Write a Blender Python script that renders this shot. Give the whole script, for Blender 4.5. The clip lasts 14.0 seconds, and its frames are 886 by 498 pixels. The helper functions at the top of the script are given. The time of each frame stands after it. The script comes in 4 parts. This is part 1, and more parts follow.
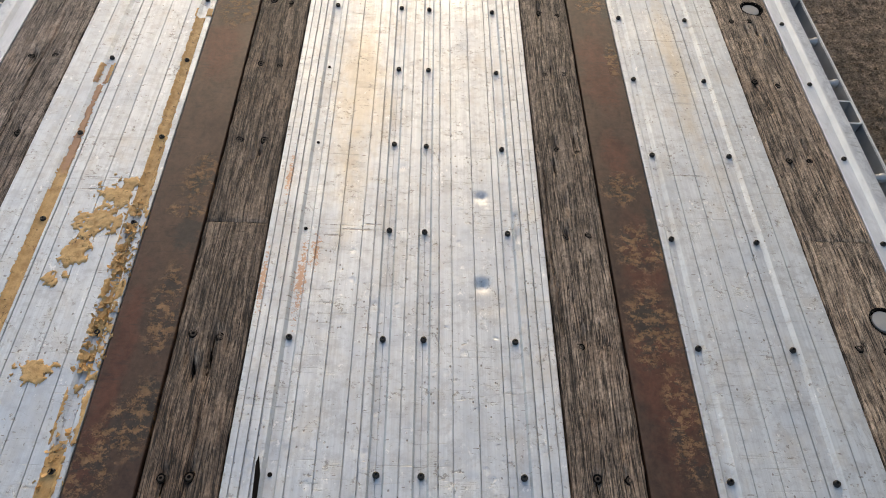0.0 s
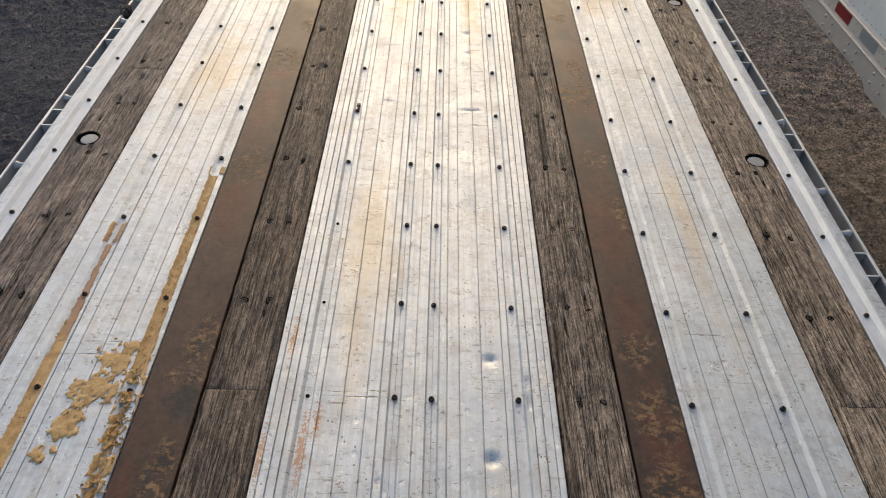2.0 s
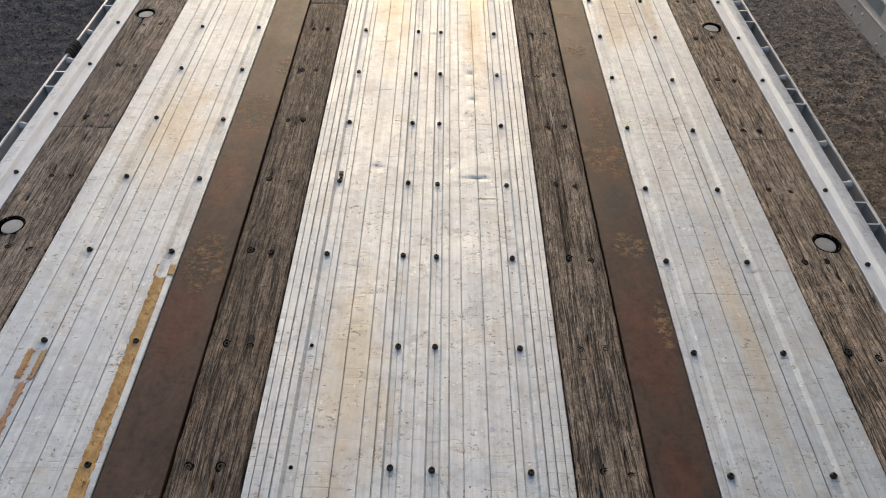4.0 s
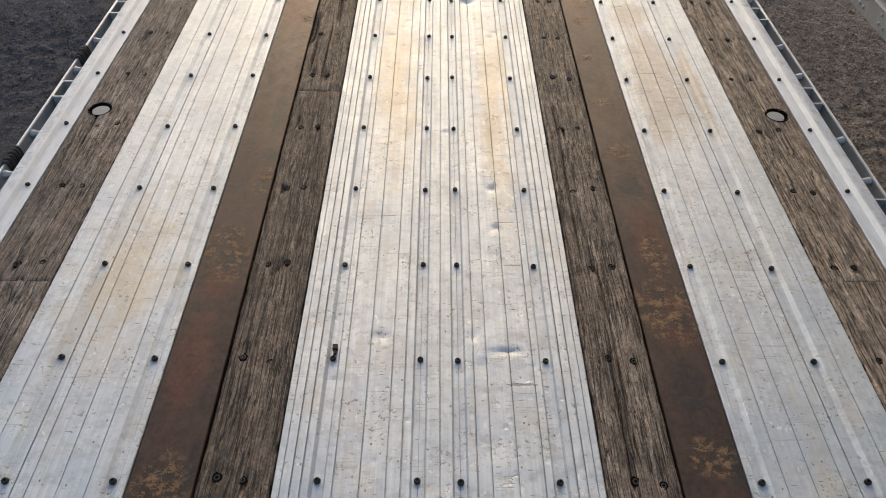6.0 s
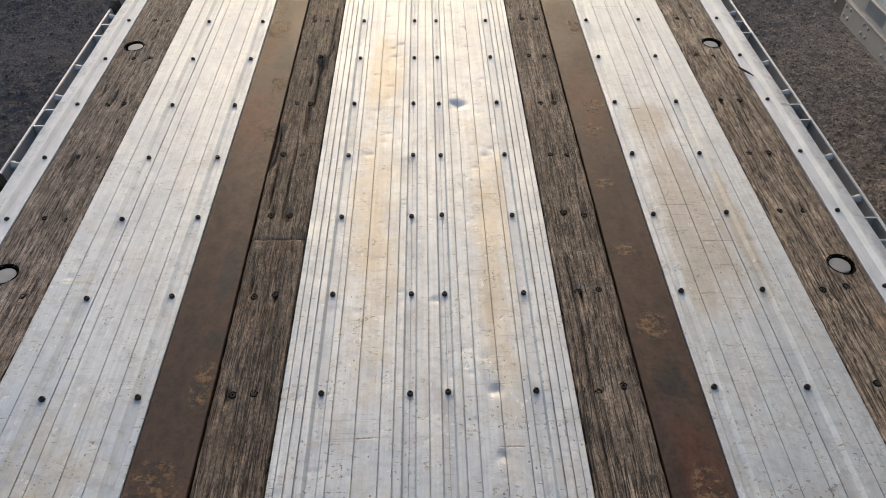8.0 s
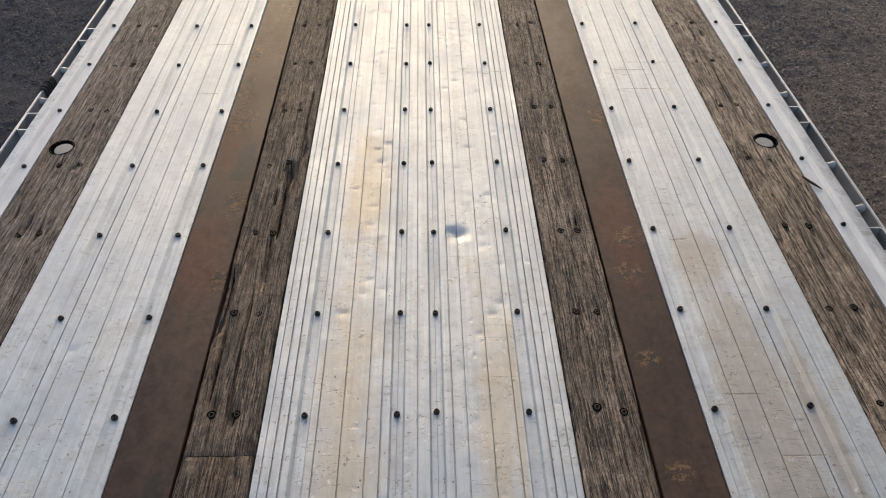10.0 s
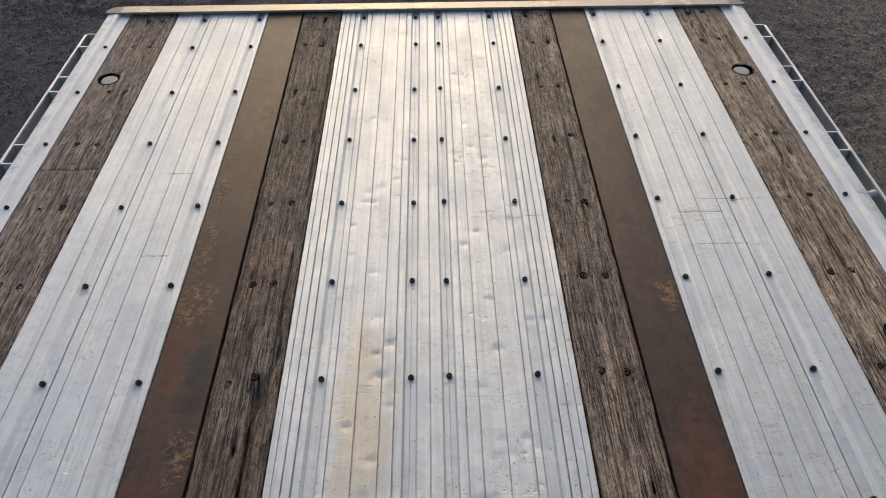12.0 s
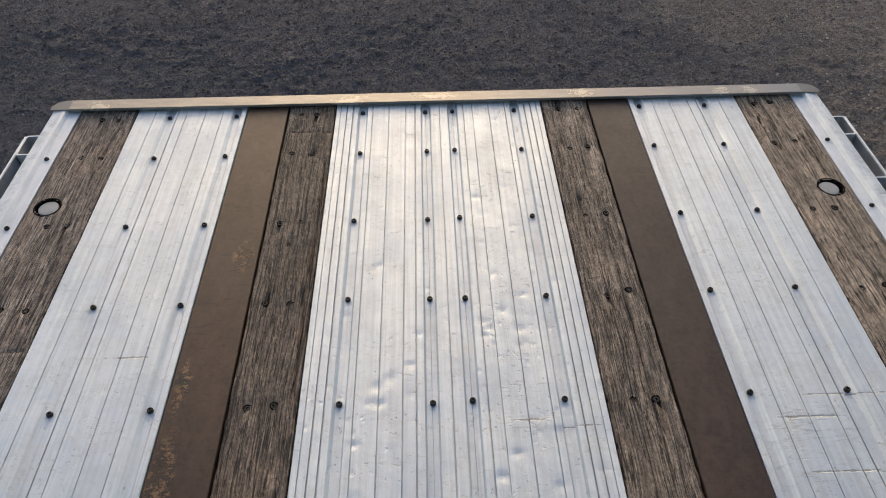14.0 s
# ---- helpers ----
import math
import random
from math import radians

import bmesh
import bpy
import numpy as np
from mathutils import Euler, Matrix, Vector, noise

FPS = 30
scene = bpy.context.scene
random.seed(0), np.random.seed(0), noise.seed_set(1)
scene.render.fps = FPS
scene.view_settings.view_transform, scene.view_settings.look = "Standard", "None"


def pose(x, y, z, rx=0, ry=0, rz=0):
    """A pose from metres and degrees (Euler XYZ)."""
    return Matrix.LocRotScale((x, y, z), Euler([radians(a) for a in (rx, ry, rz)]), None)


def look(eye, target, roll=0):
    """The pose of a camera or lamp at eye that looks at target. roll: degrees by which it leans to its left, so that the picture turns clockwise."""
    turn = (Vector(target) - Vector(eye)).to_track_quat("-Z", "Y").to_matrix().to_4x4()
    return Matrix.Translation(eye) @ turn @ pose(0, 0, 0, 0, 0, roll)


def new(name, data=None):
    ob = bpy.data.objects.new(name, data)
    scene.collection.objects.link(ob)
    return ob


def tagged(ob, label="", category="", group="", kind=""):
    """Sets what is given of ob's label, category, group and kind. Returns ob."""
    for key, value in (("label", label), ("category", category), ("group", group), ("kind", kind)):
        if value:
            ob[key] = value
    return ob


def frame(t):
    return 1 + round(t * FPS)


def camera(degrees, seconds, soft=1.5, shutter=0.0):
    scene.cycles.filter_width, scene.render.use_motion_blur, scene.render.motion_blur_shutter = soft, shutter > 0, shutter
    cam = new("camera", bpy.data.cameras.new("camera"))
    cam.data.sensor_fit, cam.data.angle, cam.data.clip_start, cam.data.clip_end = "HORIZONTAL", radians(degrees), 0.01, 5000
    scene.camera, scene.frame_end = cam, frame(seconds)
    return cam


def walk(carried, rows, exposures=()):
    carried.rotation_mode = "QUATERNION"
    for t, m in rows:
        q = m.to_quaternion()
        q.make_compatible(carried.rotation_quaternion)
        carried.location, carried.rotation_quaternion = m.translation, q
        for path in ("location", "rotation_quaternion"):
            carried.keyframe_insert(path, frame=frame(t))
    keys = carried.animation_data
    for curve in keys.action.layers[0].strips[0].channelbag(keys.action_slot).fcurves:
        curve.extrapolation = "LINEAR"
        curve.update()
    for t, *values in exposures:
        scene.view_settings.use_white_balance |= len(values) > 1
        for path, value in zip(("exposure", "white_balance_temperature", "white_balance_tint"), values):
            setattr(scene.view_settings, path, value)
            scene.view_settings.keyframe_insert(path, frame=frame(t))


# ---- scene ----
cam = camera(64.4, 14.0, soft=1.0)
PATH = [
    (0, (0.017, 0.057, 2.884), (0.1, 1.24, 1.274), 5.0),
    (0.5, (0.034, 0.053, 2.912), (0.102, 1.364, 1.403), 3.8),
    (1, (0.047, 0.055, 2.934), (0.099, 1.446, 1.498), 3.2),
    (1.5, (0.054, 0.08, 2.932), (0.09, 1.51, 1.535), 2.8),
    (2, (0.031, 0.167, 2.914), (0.064, 1.607, 1.526), 2.7),
    (2.5, (0.01, 0.304, 2.903), (0.041, 1.739, 1.51), 2.6),
    (2.7, (0.013, 0.347, 2.896), (0.037, 1.779, 1.5), 2.3),
    (4.8, (0.046, 0.983, 2.864), (0.068, 2.376, 1.429), 1.6),
    (5, (0.016, 1.056, 2.864), (0.037, 2.449, 1.43), 1.5),
    (5.5, (-0.019, 1.189, 2.873), (0.001, 2.582, 1.439), 1.3),
    (6, (-0.01, 1.33, 2.869), (0.01, 2.726, 1.438), 1.0),
    (6.5, (0.033, 1.52, 2.87), (0.059, 2.923, 1.444), 0.9),
    (7, (0.061, 1.665, 2.882), (0.093, 3.071, 1.46), 0.8),
    (7.5, (0.047, 1.789, 2.876), (0.086, 3.199, 1.459), 0.7),
    (8, (0.003, 1.971, 2.885), (0.044, 3.386, 1.473), 0.5),
    (8.2, (-0.007, 2.034, 2.885), (0.031, 3.453, 1.475), 0.3),
    (10.3, (0.029, 2.744, 2.859), (0.073, 4.163, 1.45), 0.5),
    (10.5, (0.007, 2.828, 2.862), (0.048, 4.243, 1.449), 0.5),
    (11, (-0.022, 3.017, 2.872), (0.007, 4.426, 1.453), 0.2),
    (11.5, (-0.02, 3.195, 2.856), (0.005, 4.6, 1.433), -0.1),
    (12, (0.018, 3.428, 2.86), (0.039, 4.828, 1.433), -0.4),
    (12.5, (0.023, 3.604, 2.867), (0.045, 5.002, 1.437), -0.6),
    (13, (-0.016, 3.783, 2.864), (0.011, 5.178, 1.431), -0.6),
    (13.5, (-0.039, 3.94, 2.87), (-0.012, 5.332, 1.434), -0.7),
    (14, (-0.036, 4.088, 2.857), (-0.003, 5.481, 1.423), -0.6),
]
walk(cam, [(t, look(eye, target, roll)) for t, eye, target, roll in PATH],
     exposures=[(0.0, 0.28, 7100, 10), (0.8, 0.23, 7100, 10), (1.8, 0.14, 7150, 10), (5.0, 0.06, 7100, 10), (8.0, 0.02, 7050, 10), (11.0, -0.03, 6980, 10.5), (13.0, 0.04, 7000, 10.5), (14.0, 0.15, 7000, 10.5)])

# ---- light ----
SUN_ELEV, SUN_AZ = radians(19), radians(-3)   # azimuth from +y towards +x
world = bpy.data.worlds.new("sky")
scene.world = world
world.use_nodes = True
wn = world.node_tree
sky = wn.nodes.new("ShaderNodeTexSky")
sky.sky_type, sky.sun_disc = "NISHITA", False
sky.sun_elevation, sky.sun_rotation = SUN_ELEV, SUN_AZ % (2 * math.pi)
sky.air_density, sky.dust_density, sky.ozone_density = 1.0, 1.9, 1.2
wn.links.new(sky.outputs[0], wn.nodes["Background"].inputs[0])
wn.nodes["Background"].inputs[1].default_value = 0.222
sun = new("sun", bpy.data.lights.new("sun", "SUN"))
sun.data.energy, sun.data.angle, sun.data.color = 0.50, radians(66), (1.0, 0.53, 0.14)
sun_way = Vector((math.sin(SUN_AZ) * math.cos(SUN_ELEV), math.cos(SUN_AZ) * math.cos(SUN_ELEV), math.sin(SUN_ELEV)))
sun.matrix_world = look(sun_way * 30, (0, 0, 0))


# ---- materials ----
class Mat:
    """A principled material with short ways to add nodes; textures read world places in metres."""

    def __init__(self, name, rough=0.6, metal=0.0, spec=0.5):
        self.m = bpy.data.materials.new(name)
        self.m.use_nodes = True
        self.t = self.m.node_tree
        self.b = self.t.nodes["Principled BSDF"]
        self.b.inputs["Roughness"].default_value = rough
        self.b.inputs["Metallic"].default_value = metal
        self.b.inputs["Specular IOR Level"].default_value = spec
        self.pos = self.t.nodes.new("ShaderNodeNewGeometry").outputs["Position"]

    def put(self, socket, value):
        if hasattr(value, "links"):
            self.t.links.new(value, socket)
        else:
            socket.default_value = value

    def coords(self, sx=1, sy=1, sz=1, off=(0, 0, 0), src=None):
        n = self.t.nodes.new("ShaderNodeMapping")
        self.put(n.inputs[0], src or self.pos)
        n.inputs["Scale"].default_value = (sx, sy, sz)
        n.inputs["Location"].default_value = off
        return n.outputs[0]

    def noise(self, co, scale, detail=4, rough=0.6, dist=0.0):
        n = self.t.nodes.new("ShaderNodeTexNoise")
        self.put(n.inputs["Vector"], co)
        n.inputs["Scale"].default_value, n.inputs["Detail"].default_value = scale, detail
        n.inputs["Roughness"].default_value, n.inputs["Distortion"].default_value = rough, dist
        return n.outputs[0]

    def cells(self, co, scale, feature="F1"):
        n = self.t.nodes.new("ShaderNodeTexVoronoi")
        n.feature = feature
        self.put(n.inputs["Vector"], co)
        n.inputs["Scale"].default_value = scale
        return n.outputs["Distance"]

    def ramp(self, f, *stops):
        n = self.t.nodes.new("ShaderNodeValToRGB")
        self.put(n.inputs[0], f)
        e = n.color_ramp.elements
        while len(e) < len(stops):
            e.new(0.5)
        for el, (p, c) in zip(e, stops):
            el.position = p
            el.color = (c, c, c, 1) if isinstance(c, (int, float)) else (*c, 1)
        return n.outputs[0]

    def math(self, op, a, b=0.0):
        n = self.t.nodes.new("ShaderNodeMath")
        n.operation = op
        self.put(n.inputs[0], a)
        self.put(n.inputs[1], b)
        return n.outputs[0]

    def mix(self, f, a, b, blend="MIX"):
        n = self.t.nodes.new("ShaderNodeMix")
        n.data_type, n.blend_type = "RGBA", blend
        self.put(n.inputs[0], f)
        self.put(n.inputs[6], a if hasattr(a, "links") else (*a, 1))
        self.put(n.inputs[7], b if hasattr(b, "links") else (*b, 1))
        return n.outputs[2]

    def color(self, c):
        self.put(self.b.inputs["Base Color"], c if hasattr(c, "links") else (*c, 1))
        return self

    def rough(self, f):
        self.put(self.b.inputs["Roughness"], f)
        return self

    def bump(self, *layers):
        prev = None
        for h, dist in layers:
            n = self.t.nodes.new("ShaderNodeBump")
            n.inputs["Strength"].default_value, n.inputs["Distance"].default_value = 1.0, dist
            self.put(n.inputs["Height"], h)
            if prev:
                self.put(n.inputs["Normal"], prev)
            prev = n.outputs[0]
        self.put(self.b.inputs["Normal"], prev)
        return self

    def zone(self, cx, cy, rx, ry):
        n = self.t.nodes.new("ShaderNodeVectorMath")
        n.operation = "LENGTH"
        self.put(n.inputs[0], self.coords(1 / rx, 1 / ry, 0, (-cx / rx, -cy / ry, 0)))
        return self.math("SUBTRACT", 1.0, n.outputs["Value"])

    def zones(self, *spots):
        """One inside any of the ellipses' middles, below zero outside them."""
        f = self.zone(*spots[0])
        for q in spots[1:]:
            f = self.math("MAXIMUM", f, self.zone(*q))
        return f

    def along_y(self, *stops):
        """Values over y, stops in metres from 0 to 8."""
        n = self.t.nodes.new("ShaderNodeSeparateXYZ")
        self.put(n.inputs[0], self.pos)
        return self.ramp(self.math("DIVIDE", n.outputs[1], 8.0), *[(y / 8, v) for y, v in stops])

    def part_x(self):
        n = self.t.nodes.new("ShaderNodeSeparateXYZ")
        self.put(n.inputs[0], self.pos)
        return n.outputs[0]

    def turned(self, angle, sx, sy, off):
        """Plan coordinates turned by an angle, then stretched."""
        n = self.t.nodes.new("ShaderNodeMapping")
        self.put(n.inputs[0], self.pos)
        n.inputs["Rotation"].default_value = (0, 0, angle)
        return self.coords(sx, sy, 1, (off, off, 0), src=n.outputs[0])

    def random(self):
        return self.t.nodes.new("ShaderNodeObjectInfo").outputs["Random"]


def make_aluminium():
    k = Mat("weathered_aluminium", metal=0.78)
    p = k.pos
    cloud = k.noise(p, 7, 5, 0.65)

    film = k.zones((0.165, 3.30, 0.060, 0.75), (-0.14, 1.55, 0.10, 0.55), (-0.15, 3.4, 0.10, 0.6), (-0.79, 2.5, 0.15, 0.35), (-0.15, 4.2, 0.10, 0.4), (0.78, 1.75, 0.05, 0.5), (0.215, 3.4, 0.02, 0.5))
    ochre = k.ramp(k.math("ADD", film, k.math("MULTIPLY", k.math("SUBTRACT", k.noise(k.coords(1, 0.5, 1), 14, 5, 0.7), 0.5), 2.0)), (0.1, 0), (0.75, 1))
    caked = k.zones((0.745, 3.44, 0.115, 0.42), (0.735, 3.90, 0.085, 0.14), (0.868, 3.42, 0.03, 0.34), (0.70, 3.2, 0.05, 0.16))
    caked = k.ramp(k.math("ADD", caked, k.math("MULTIPLY", k.math("SUBTRACT", k.noise(k.coords(2.2, 0.8, 1), 16, 5, 0.7), 0.5), 1.4)), (0.0, 0), (0.48, 1))
    worn = k.along_y((2.6, 1), (4.6, 0.35))
    streak = k.noise(k.coords(130, 2.2, 1), 1.0, 5, 0.65)
    lines = k.ramp(k.noise(k.coords(5, 190, 1), 1.0, 4, 0.6, 0.3), (0.62, 0), (0.655, 1))
    lines = k.math("MULTIPLY", lines, k.math("MULTIPLY", worn, k.ramp(cloud, (0.44, 0), (0.60, 1))))
    nicks = k.ramp(k.noise(k.coords(24, 120, 1), 1.5, 3, 0.6), (0.69, 0), (0.71, 1))
    specks = k.math("MULTIPLY", k.ramp(k.noise(k.coords(1, 1.3, 1), 85, 4, 0.65), (0.59, 0), (0.63, 1)), k.ramp(k.noise(p, 11, 4, 0.6), (0.49, 0), (0.58, 1)))
    mottle = k.noise(k.coords(1, 1.2, 1), 34, 6, 0.72)
    blot = k.noise(k.coords(1.3, 0.8, 1, (4, 4, 0)), 9, 6, 0.7)
    cuts = k.zones((0.755, 4.84, 0.09, 0.0035), (0.84, 4.893, 0.13, 0.003), (0.79, 4.717, 0.12, 0.003), (0.15, 4.853, 0.06, 0.003), (0.26, 4.836, 0.05, 0.003), (0.19, 2.56, 0.05, 0.004),
                   (-0.19, 2.732, 0.03, 0.0035), (-0.14, 2.745, 0.03, 0.0035), (0.18, 2.72, 0.05, 0.003), (-0.19, 1.069, 0.04, 0.003), (-0.13, 1.088, 0.04, 0.003), (-0.08, 1.105, 0.03, 0.003), (-0.15, 1.10, 0.05, 0.002), (-0.72, 1.187, 0.18, 0.003),
                   (-0.70, 1.225, 0.12, 0.003), (-0.73, 5.043, 0.08, 0.003), (-0.70, 4.707, 0.06, 0.003), (0.70, 3.97, 0.04, 0.003), (0.72, 3.48, 0.06, 0.003), (0.80, 3.33, 0.06, 0.002), (0.71, 3.14, 0.05, 0.002), (0.74, 1.86, 0.10, 0.003), (0.72, 1.30, 0.09, 0.003), (0.18, 2.20, 0.08, 0.004))
    scrape = k.zones((0.75, 4.80, 0.13, 0.10), (0.72, 4.73, 0.09, 0.05), (-0.74, 2.69, 0.11, 0.035), (0.75, 0.68, 0.16, 0.14), (0.18, 2.55, 0.12, 0.06), (0.75, 3.40, 0.16, 0.35), (0.13, 4.85, 0.20, 0.03), (-0.15, 3.25, 0.12, 0.03), (0.76, 1.62, 0.12, 0.08), (0.72, 4.15, 0.10, 0.12), (-0.72, 1.20, 0.2, 0.04))
    scrape = k.math("MULTIPLY", k.ramp(k.math("ADD", scrape, k.math("SUBTRACT", k.noise(p, 12, 4, 0.7), 0.5)), (0.05, 0), (0.5, 1)), k.ramp(k.noise(k.coords(15, 105, 1, (9, 3, 0)), 1.0, 5, 0.70, 0.6), (0.56, 0), (0.66, 1)))
    cuts = k.ramp(k.math("ADD", cuts, k.math("MULTIPLY", k.math("SUBTRACT", k.noise(k.coords(1, 0.6, 1), 48, 5, 0.75), 0.5), 3.6)), (0.2, 0), (0.6, 1))
    chips = k.math("MULTIPLY", k.ramp(k.cells(k.coords(1, 0.7, 1), 72), (0.10, 1), (0.18, 0)), k.ramp(k.noise(k.coords(1, 1, 1, (3, 9, 0)), 16, 4, 0.65), (0.53, 0), (0.58, 1)))
    knocked = k.math("MULTIPLY", k.ramp(k.math("ABSOLUTE", k.part_x()), (0.30, 1), (0.36, 0.25)), k.ramp(k.noise(k.coords(1, 0.8, 1, (1, 5, 0)), 5, 4, 0.6), (0.42, 0.1), (0.56, 1)))
    ding = k.math("MULTIPLY", k.ramp(k.math("ADD", k.cells(k.coords(1, 0.8, 1, (7, 2, 0)), 34), k.math("MULTIPLY", k.noise(p, 90, 3, 0.6), 0.28)), (0.19, 1), (0.44, 0)), k.ramp(k.noise(k.coords(1, 1, 1, (2, 8, 0)), 30, 2, 0.5), (0.47, 0), (0.53, 1)))
    ding = k.math("MULTIPLY", ding, knocked)
    scratch = None
    for turn, sx, sy, off in ((0.3, 7, 60, 1), (-0.12, 6, 75, 4), (1.25, 9, 70, 7), (0.05, 5, 110, 9)):
        co = k.turned(turn, sx, sy, off)
        line = k.math("ABSOLUTE", k.math("SUBTRACT", k.noise(co, 1.0, 2, 0.5), 0.5))
        line = k.math("MULTIPLY", k.ramp(line, (0.003, 1), (0.009, 0)), k.ramp(k.noise(k.coords(1, 1, 1, (off, off, 0)), 11, 3, 0.6), (0.60, 0), (0.66, 1)))
        scratch = k.math("MAXIMUM", scratch, line) if scratch else line
    scratch = k.math("MULTIPLY", scratch, worn)
    base = k.mix(k.ramp(streak, (0.34, 0), (0.62, 1)), (0.575, 0.605, 0.618), (0.69, 0.725, 0.738))
    base = k.mix(k.math("MULTIPLY", worn, k.ramp(mottle, (0.48, 0), (0.62, 0.5))), base, (0.46, 0.47, 0.48))
    base = k.mix(k.math("MULTIPLY", worn, k.ramp(blot, (0.50, 0), (0.66, 0.5))), base, (0.60, 0.57, 0.52))
    base = k.mix(k.ramp(k.noise(k.coords(1, 0.7, 1, (8, 1, 0)), 6, 5, 0.68), (0.48, 0), (0.66, 0.5)), base, (0.52, 0.57, 0.62))
    base = k.mix(k.math("MULTIPLY", ochre, 0.5), base, (0.61, 0.515, 0.355))
    base = k.mix(k.math("MULTIPLY", caked, 0.55), base, (0.46, 0.40, 0.315))
    base = k.mix(k.math("MULTIPLY", lines, 0.32), base, (0.30, 0.28, 0.26))
    base = k.mix(k.math("MULTIPLY", k.math("MULTIPLY", k.math("MAXIMUM", k.math("MAXIMUM", nicks, chips), k.math("MULTIPLY", specks, 0.7)), 0.75), worn), base, (0.20, 0.165, 0.135))
    flecks = k.math("MULTIPLY", k.ramp(k.noise(k.coords(1, 0.7, 1, (6, 6, 0)), 70, 4, 0.7), (0.61, 0), (0.66, 1)), k.math("MULTIPLY", worn, k.ramp(k.noise(p, 9, 4, 0.65), (0.47, 0), (0.56, 1))))
    base = k.mix(k.math("MULTIPLY", flecks, 0.75), base, (0.86, 0.86, 0.84))
    base = k.mix(k.math("MULTIPLY", scratch, 0.5), base, (0.25, 0.235, 0.215))
    base = k.mix(k.math("MULTIPLY", scrape, 0.5), base, (0.30, 0.30, 0.31))
    base = k.mix(k.math("MULTIPLY", cuts, 0.55), base, (0.20, 0.17, 0.14))
    pink = k.zones((-0.321, 0.93, 0.011, 0.11), (-0.237, 0.95, 0.017, 0.14), (-0.21, 1.02, 0.014, 0.07), (-0.30, 1.25, 0.01, 0.10))
    pink = k.ramp(k.math("ADD", pink, k.math("MULTIPLY", k.math("SUBTRACT", k.noise(p, 130, 4, 0.7), 0.5), 4.0)), (0.45, 0), (0.6, 0.85))
    base = k.mix(pink, base, (0.52, 0.33, 0.21))
    k.color(base)
    k.rough(k.ramp(k.math("ADD", k.math("MULTIPLY", blot, 0.6), k.math("MULTIPLY", mottle, 0.4)), (0.38, 0.56), (0.62, 0.70)))
    k.bump((k.noise(p, 12, 2, 0.4), 0.0018), (ding, -0.0013), (k.math("SUBTRACT", 1.0, scratch), 0.0010), (k.noise(p, 38, 3, 0.5), 0.0007), (k.math("SUBTRACT", 1.0, k.math("MAXIMUM", cuts, chips)), 0.001), (streak, 0.0006), (k.math("SUBTRACT", 1.0, lines), 0.0006), (k.math("SUBTRACT", 1.0, specks), 0.0008))
    return k.m


def make_rail_aluminium():
    k = Mat("bright_rail_aluminium", metal=0.4)
    n = k.noise(k.coords(40, 9, 6), 1.0, 5, 0.68)
    c = k.mix(k.ramp(n, (0.32, 0), (0.66, 1)), (0.60, 0.62, 0.635), (0.77, 0.785, 0.795))
    c = k.mix(k.ramp(k.noise(k.pos, 22, 4, 0.7), (0.58, 0), (0.75, 0.4)), c, (0.5, 0.48, 0.45))
    rim = k.ramp(k.math("SUBTRACT", k.math("ABSOLUTE", k.part_x()), 1.0), (0.198, 0), (0.204, 1))
    rub = k.ramp(k.noise(k.coords(26, 20, 1), 1.0, 5, 0.74, 0.5), (0.47, 0), (0.60, 1))
    c = k.mix(k.math("MULTIPLY", k.math("MULTIPLY", rim, rub), 0.65), c, (0.46, 0.475, 0.495))
    score = k.math("MULTIPLY", k.ramp(k.noise(k.coords(12, 110, 1, (3, 5, 0)), 1.0, 4, 0.65, 0.4), (0.62, 0), (0.66, 1)), rim)
    c = k.mix(k.math("MULTIPLY", score, 0.55), c, (0.27, 0.275, 0.28))
    k.color(c).rough(k.ramp(n, (0.3, 0.54), (0.8, 0.70))).bump((k.noise(k.pos, 14, 3), 0.003), (k.math("SUBTRACT", 1.0, score), 0.0012))
    return k.m


def make_grey_metal(name, lo, hi, metal, rough):
    k = Mat(name, metal=metal)
    n = k.noise(k.pos, 14, 6, 0.7)
    k.color(k.mix(k.ramp(n, (0.3, 0), (0.75, 1)), lo, hi)).rough(k.ramp(n, (0.3, rough - 0.1), (0.8, rough + 0.12))).bump((n, 0.0012))
    return k.m


def make_cap():
    k = Mat("worn_cap_metal", metal=0.65)
    n = k.noise(k.coords(1, 3, 1), 12, 6, 0.7)
    c = k.mix(k.ramp(n, (0.3, 0), (0.75, 1)), (0.17, 0.162, 0.150), (0.27, 0.255, 0.23))
    # bluer grey from just right of the middle to the right end
    sep = k.t.nodes.new("ShaderNodeSeparateXYZ")
    k.put(sep.inputs[0], k.pos)
    c = k.mix(k.ramp(sep.outputs[0], (0.1, 0), (0.7, 0.7)), c, (0.185, 0.19, 0.20))
    worn = k.zones((-1.09, 6.02, 0.05, 0.03), (-0.29, 6.02, 0.07, 0.03), (0.47, 6.04, 0.05, 0.03), (0.92, 6.03, 0.03, 0.03), (1.02, 6.03, 0.03, 0.03), (0.0, 6.04, 0.1, 0.02))
    worn = k.ramp(k.math("ADD", worn, k.math("MULTIPLY", k.math("SUBTRACT", k.noise(k.coords(1, 1.6, 1), 70, 4, 0.7), 0.5), 3.5)), (0.35, 0), (0.5, 1))
    c = k.mix(k.math("MULTIPLY", worn, 0.5), c, (0.44, 0.42, 0.385))
    k.color(c).rough(k.ramp(n, (0.3, 0.30), (0.8, 0.46))).bump((n, 0.0012), (worn, 0.001))
    return k.m


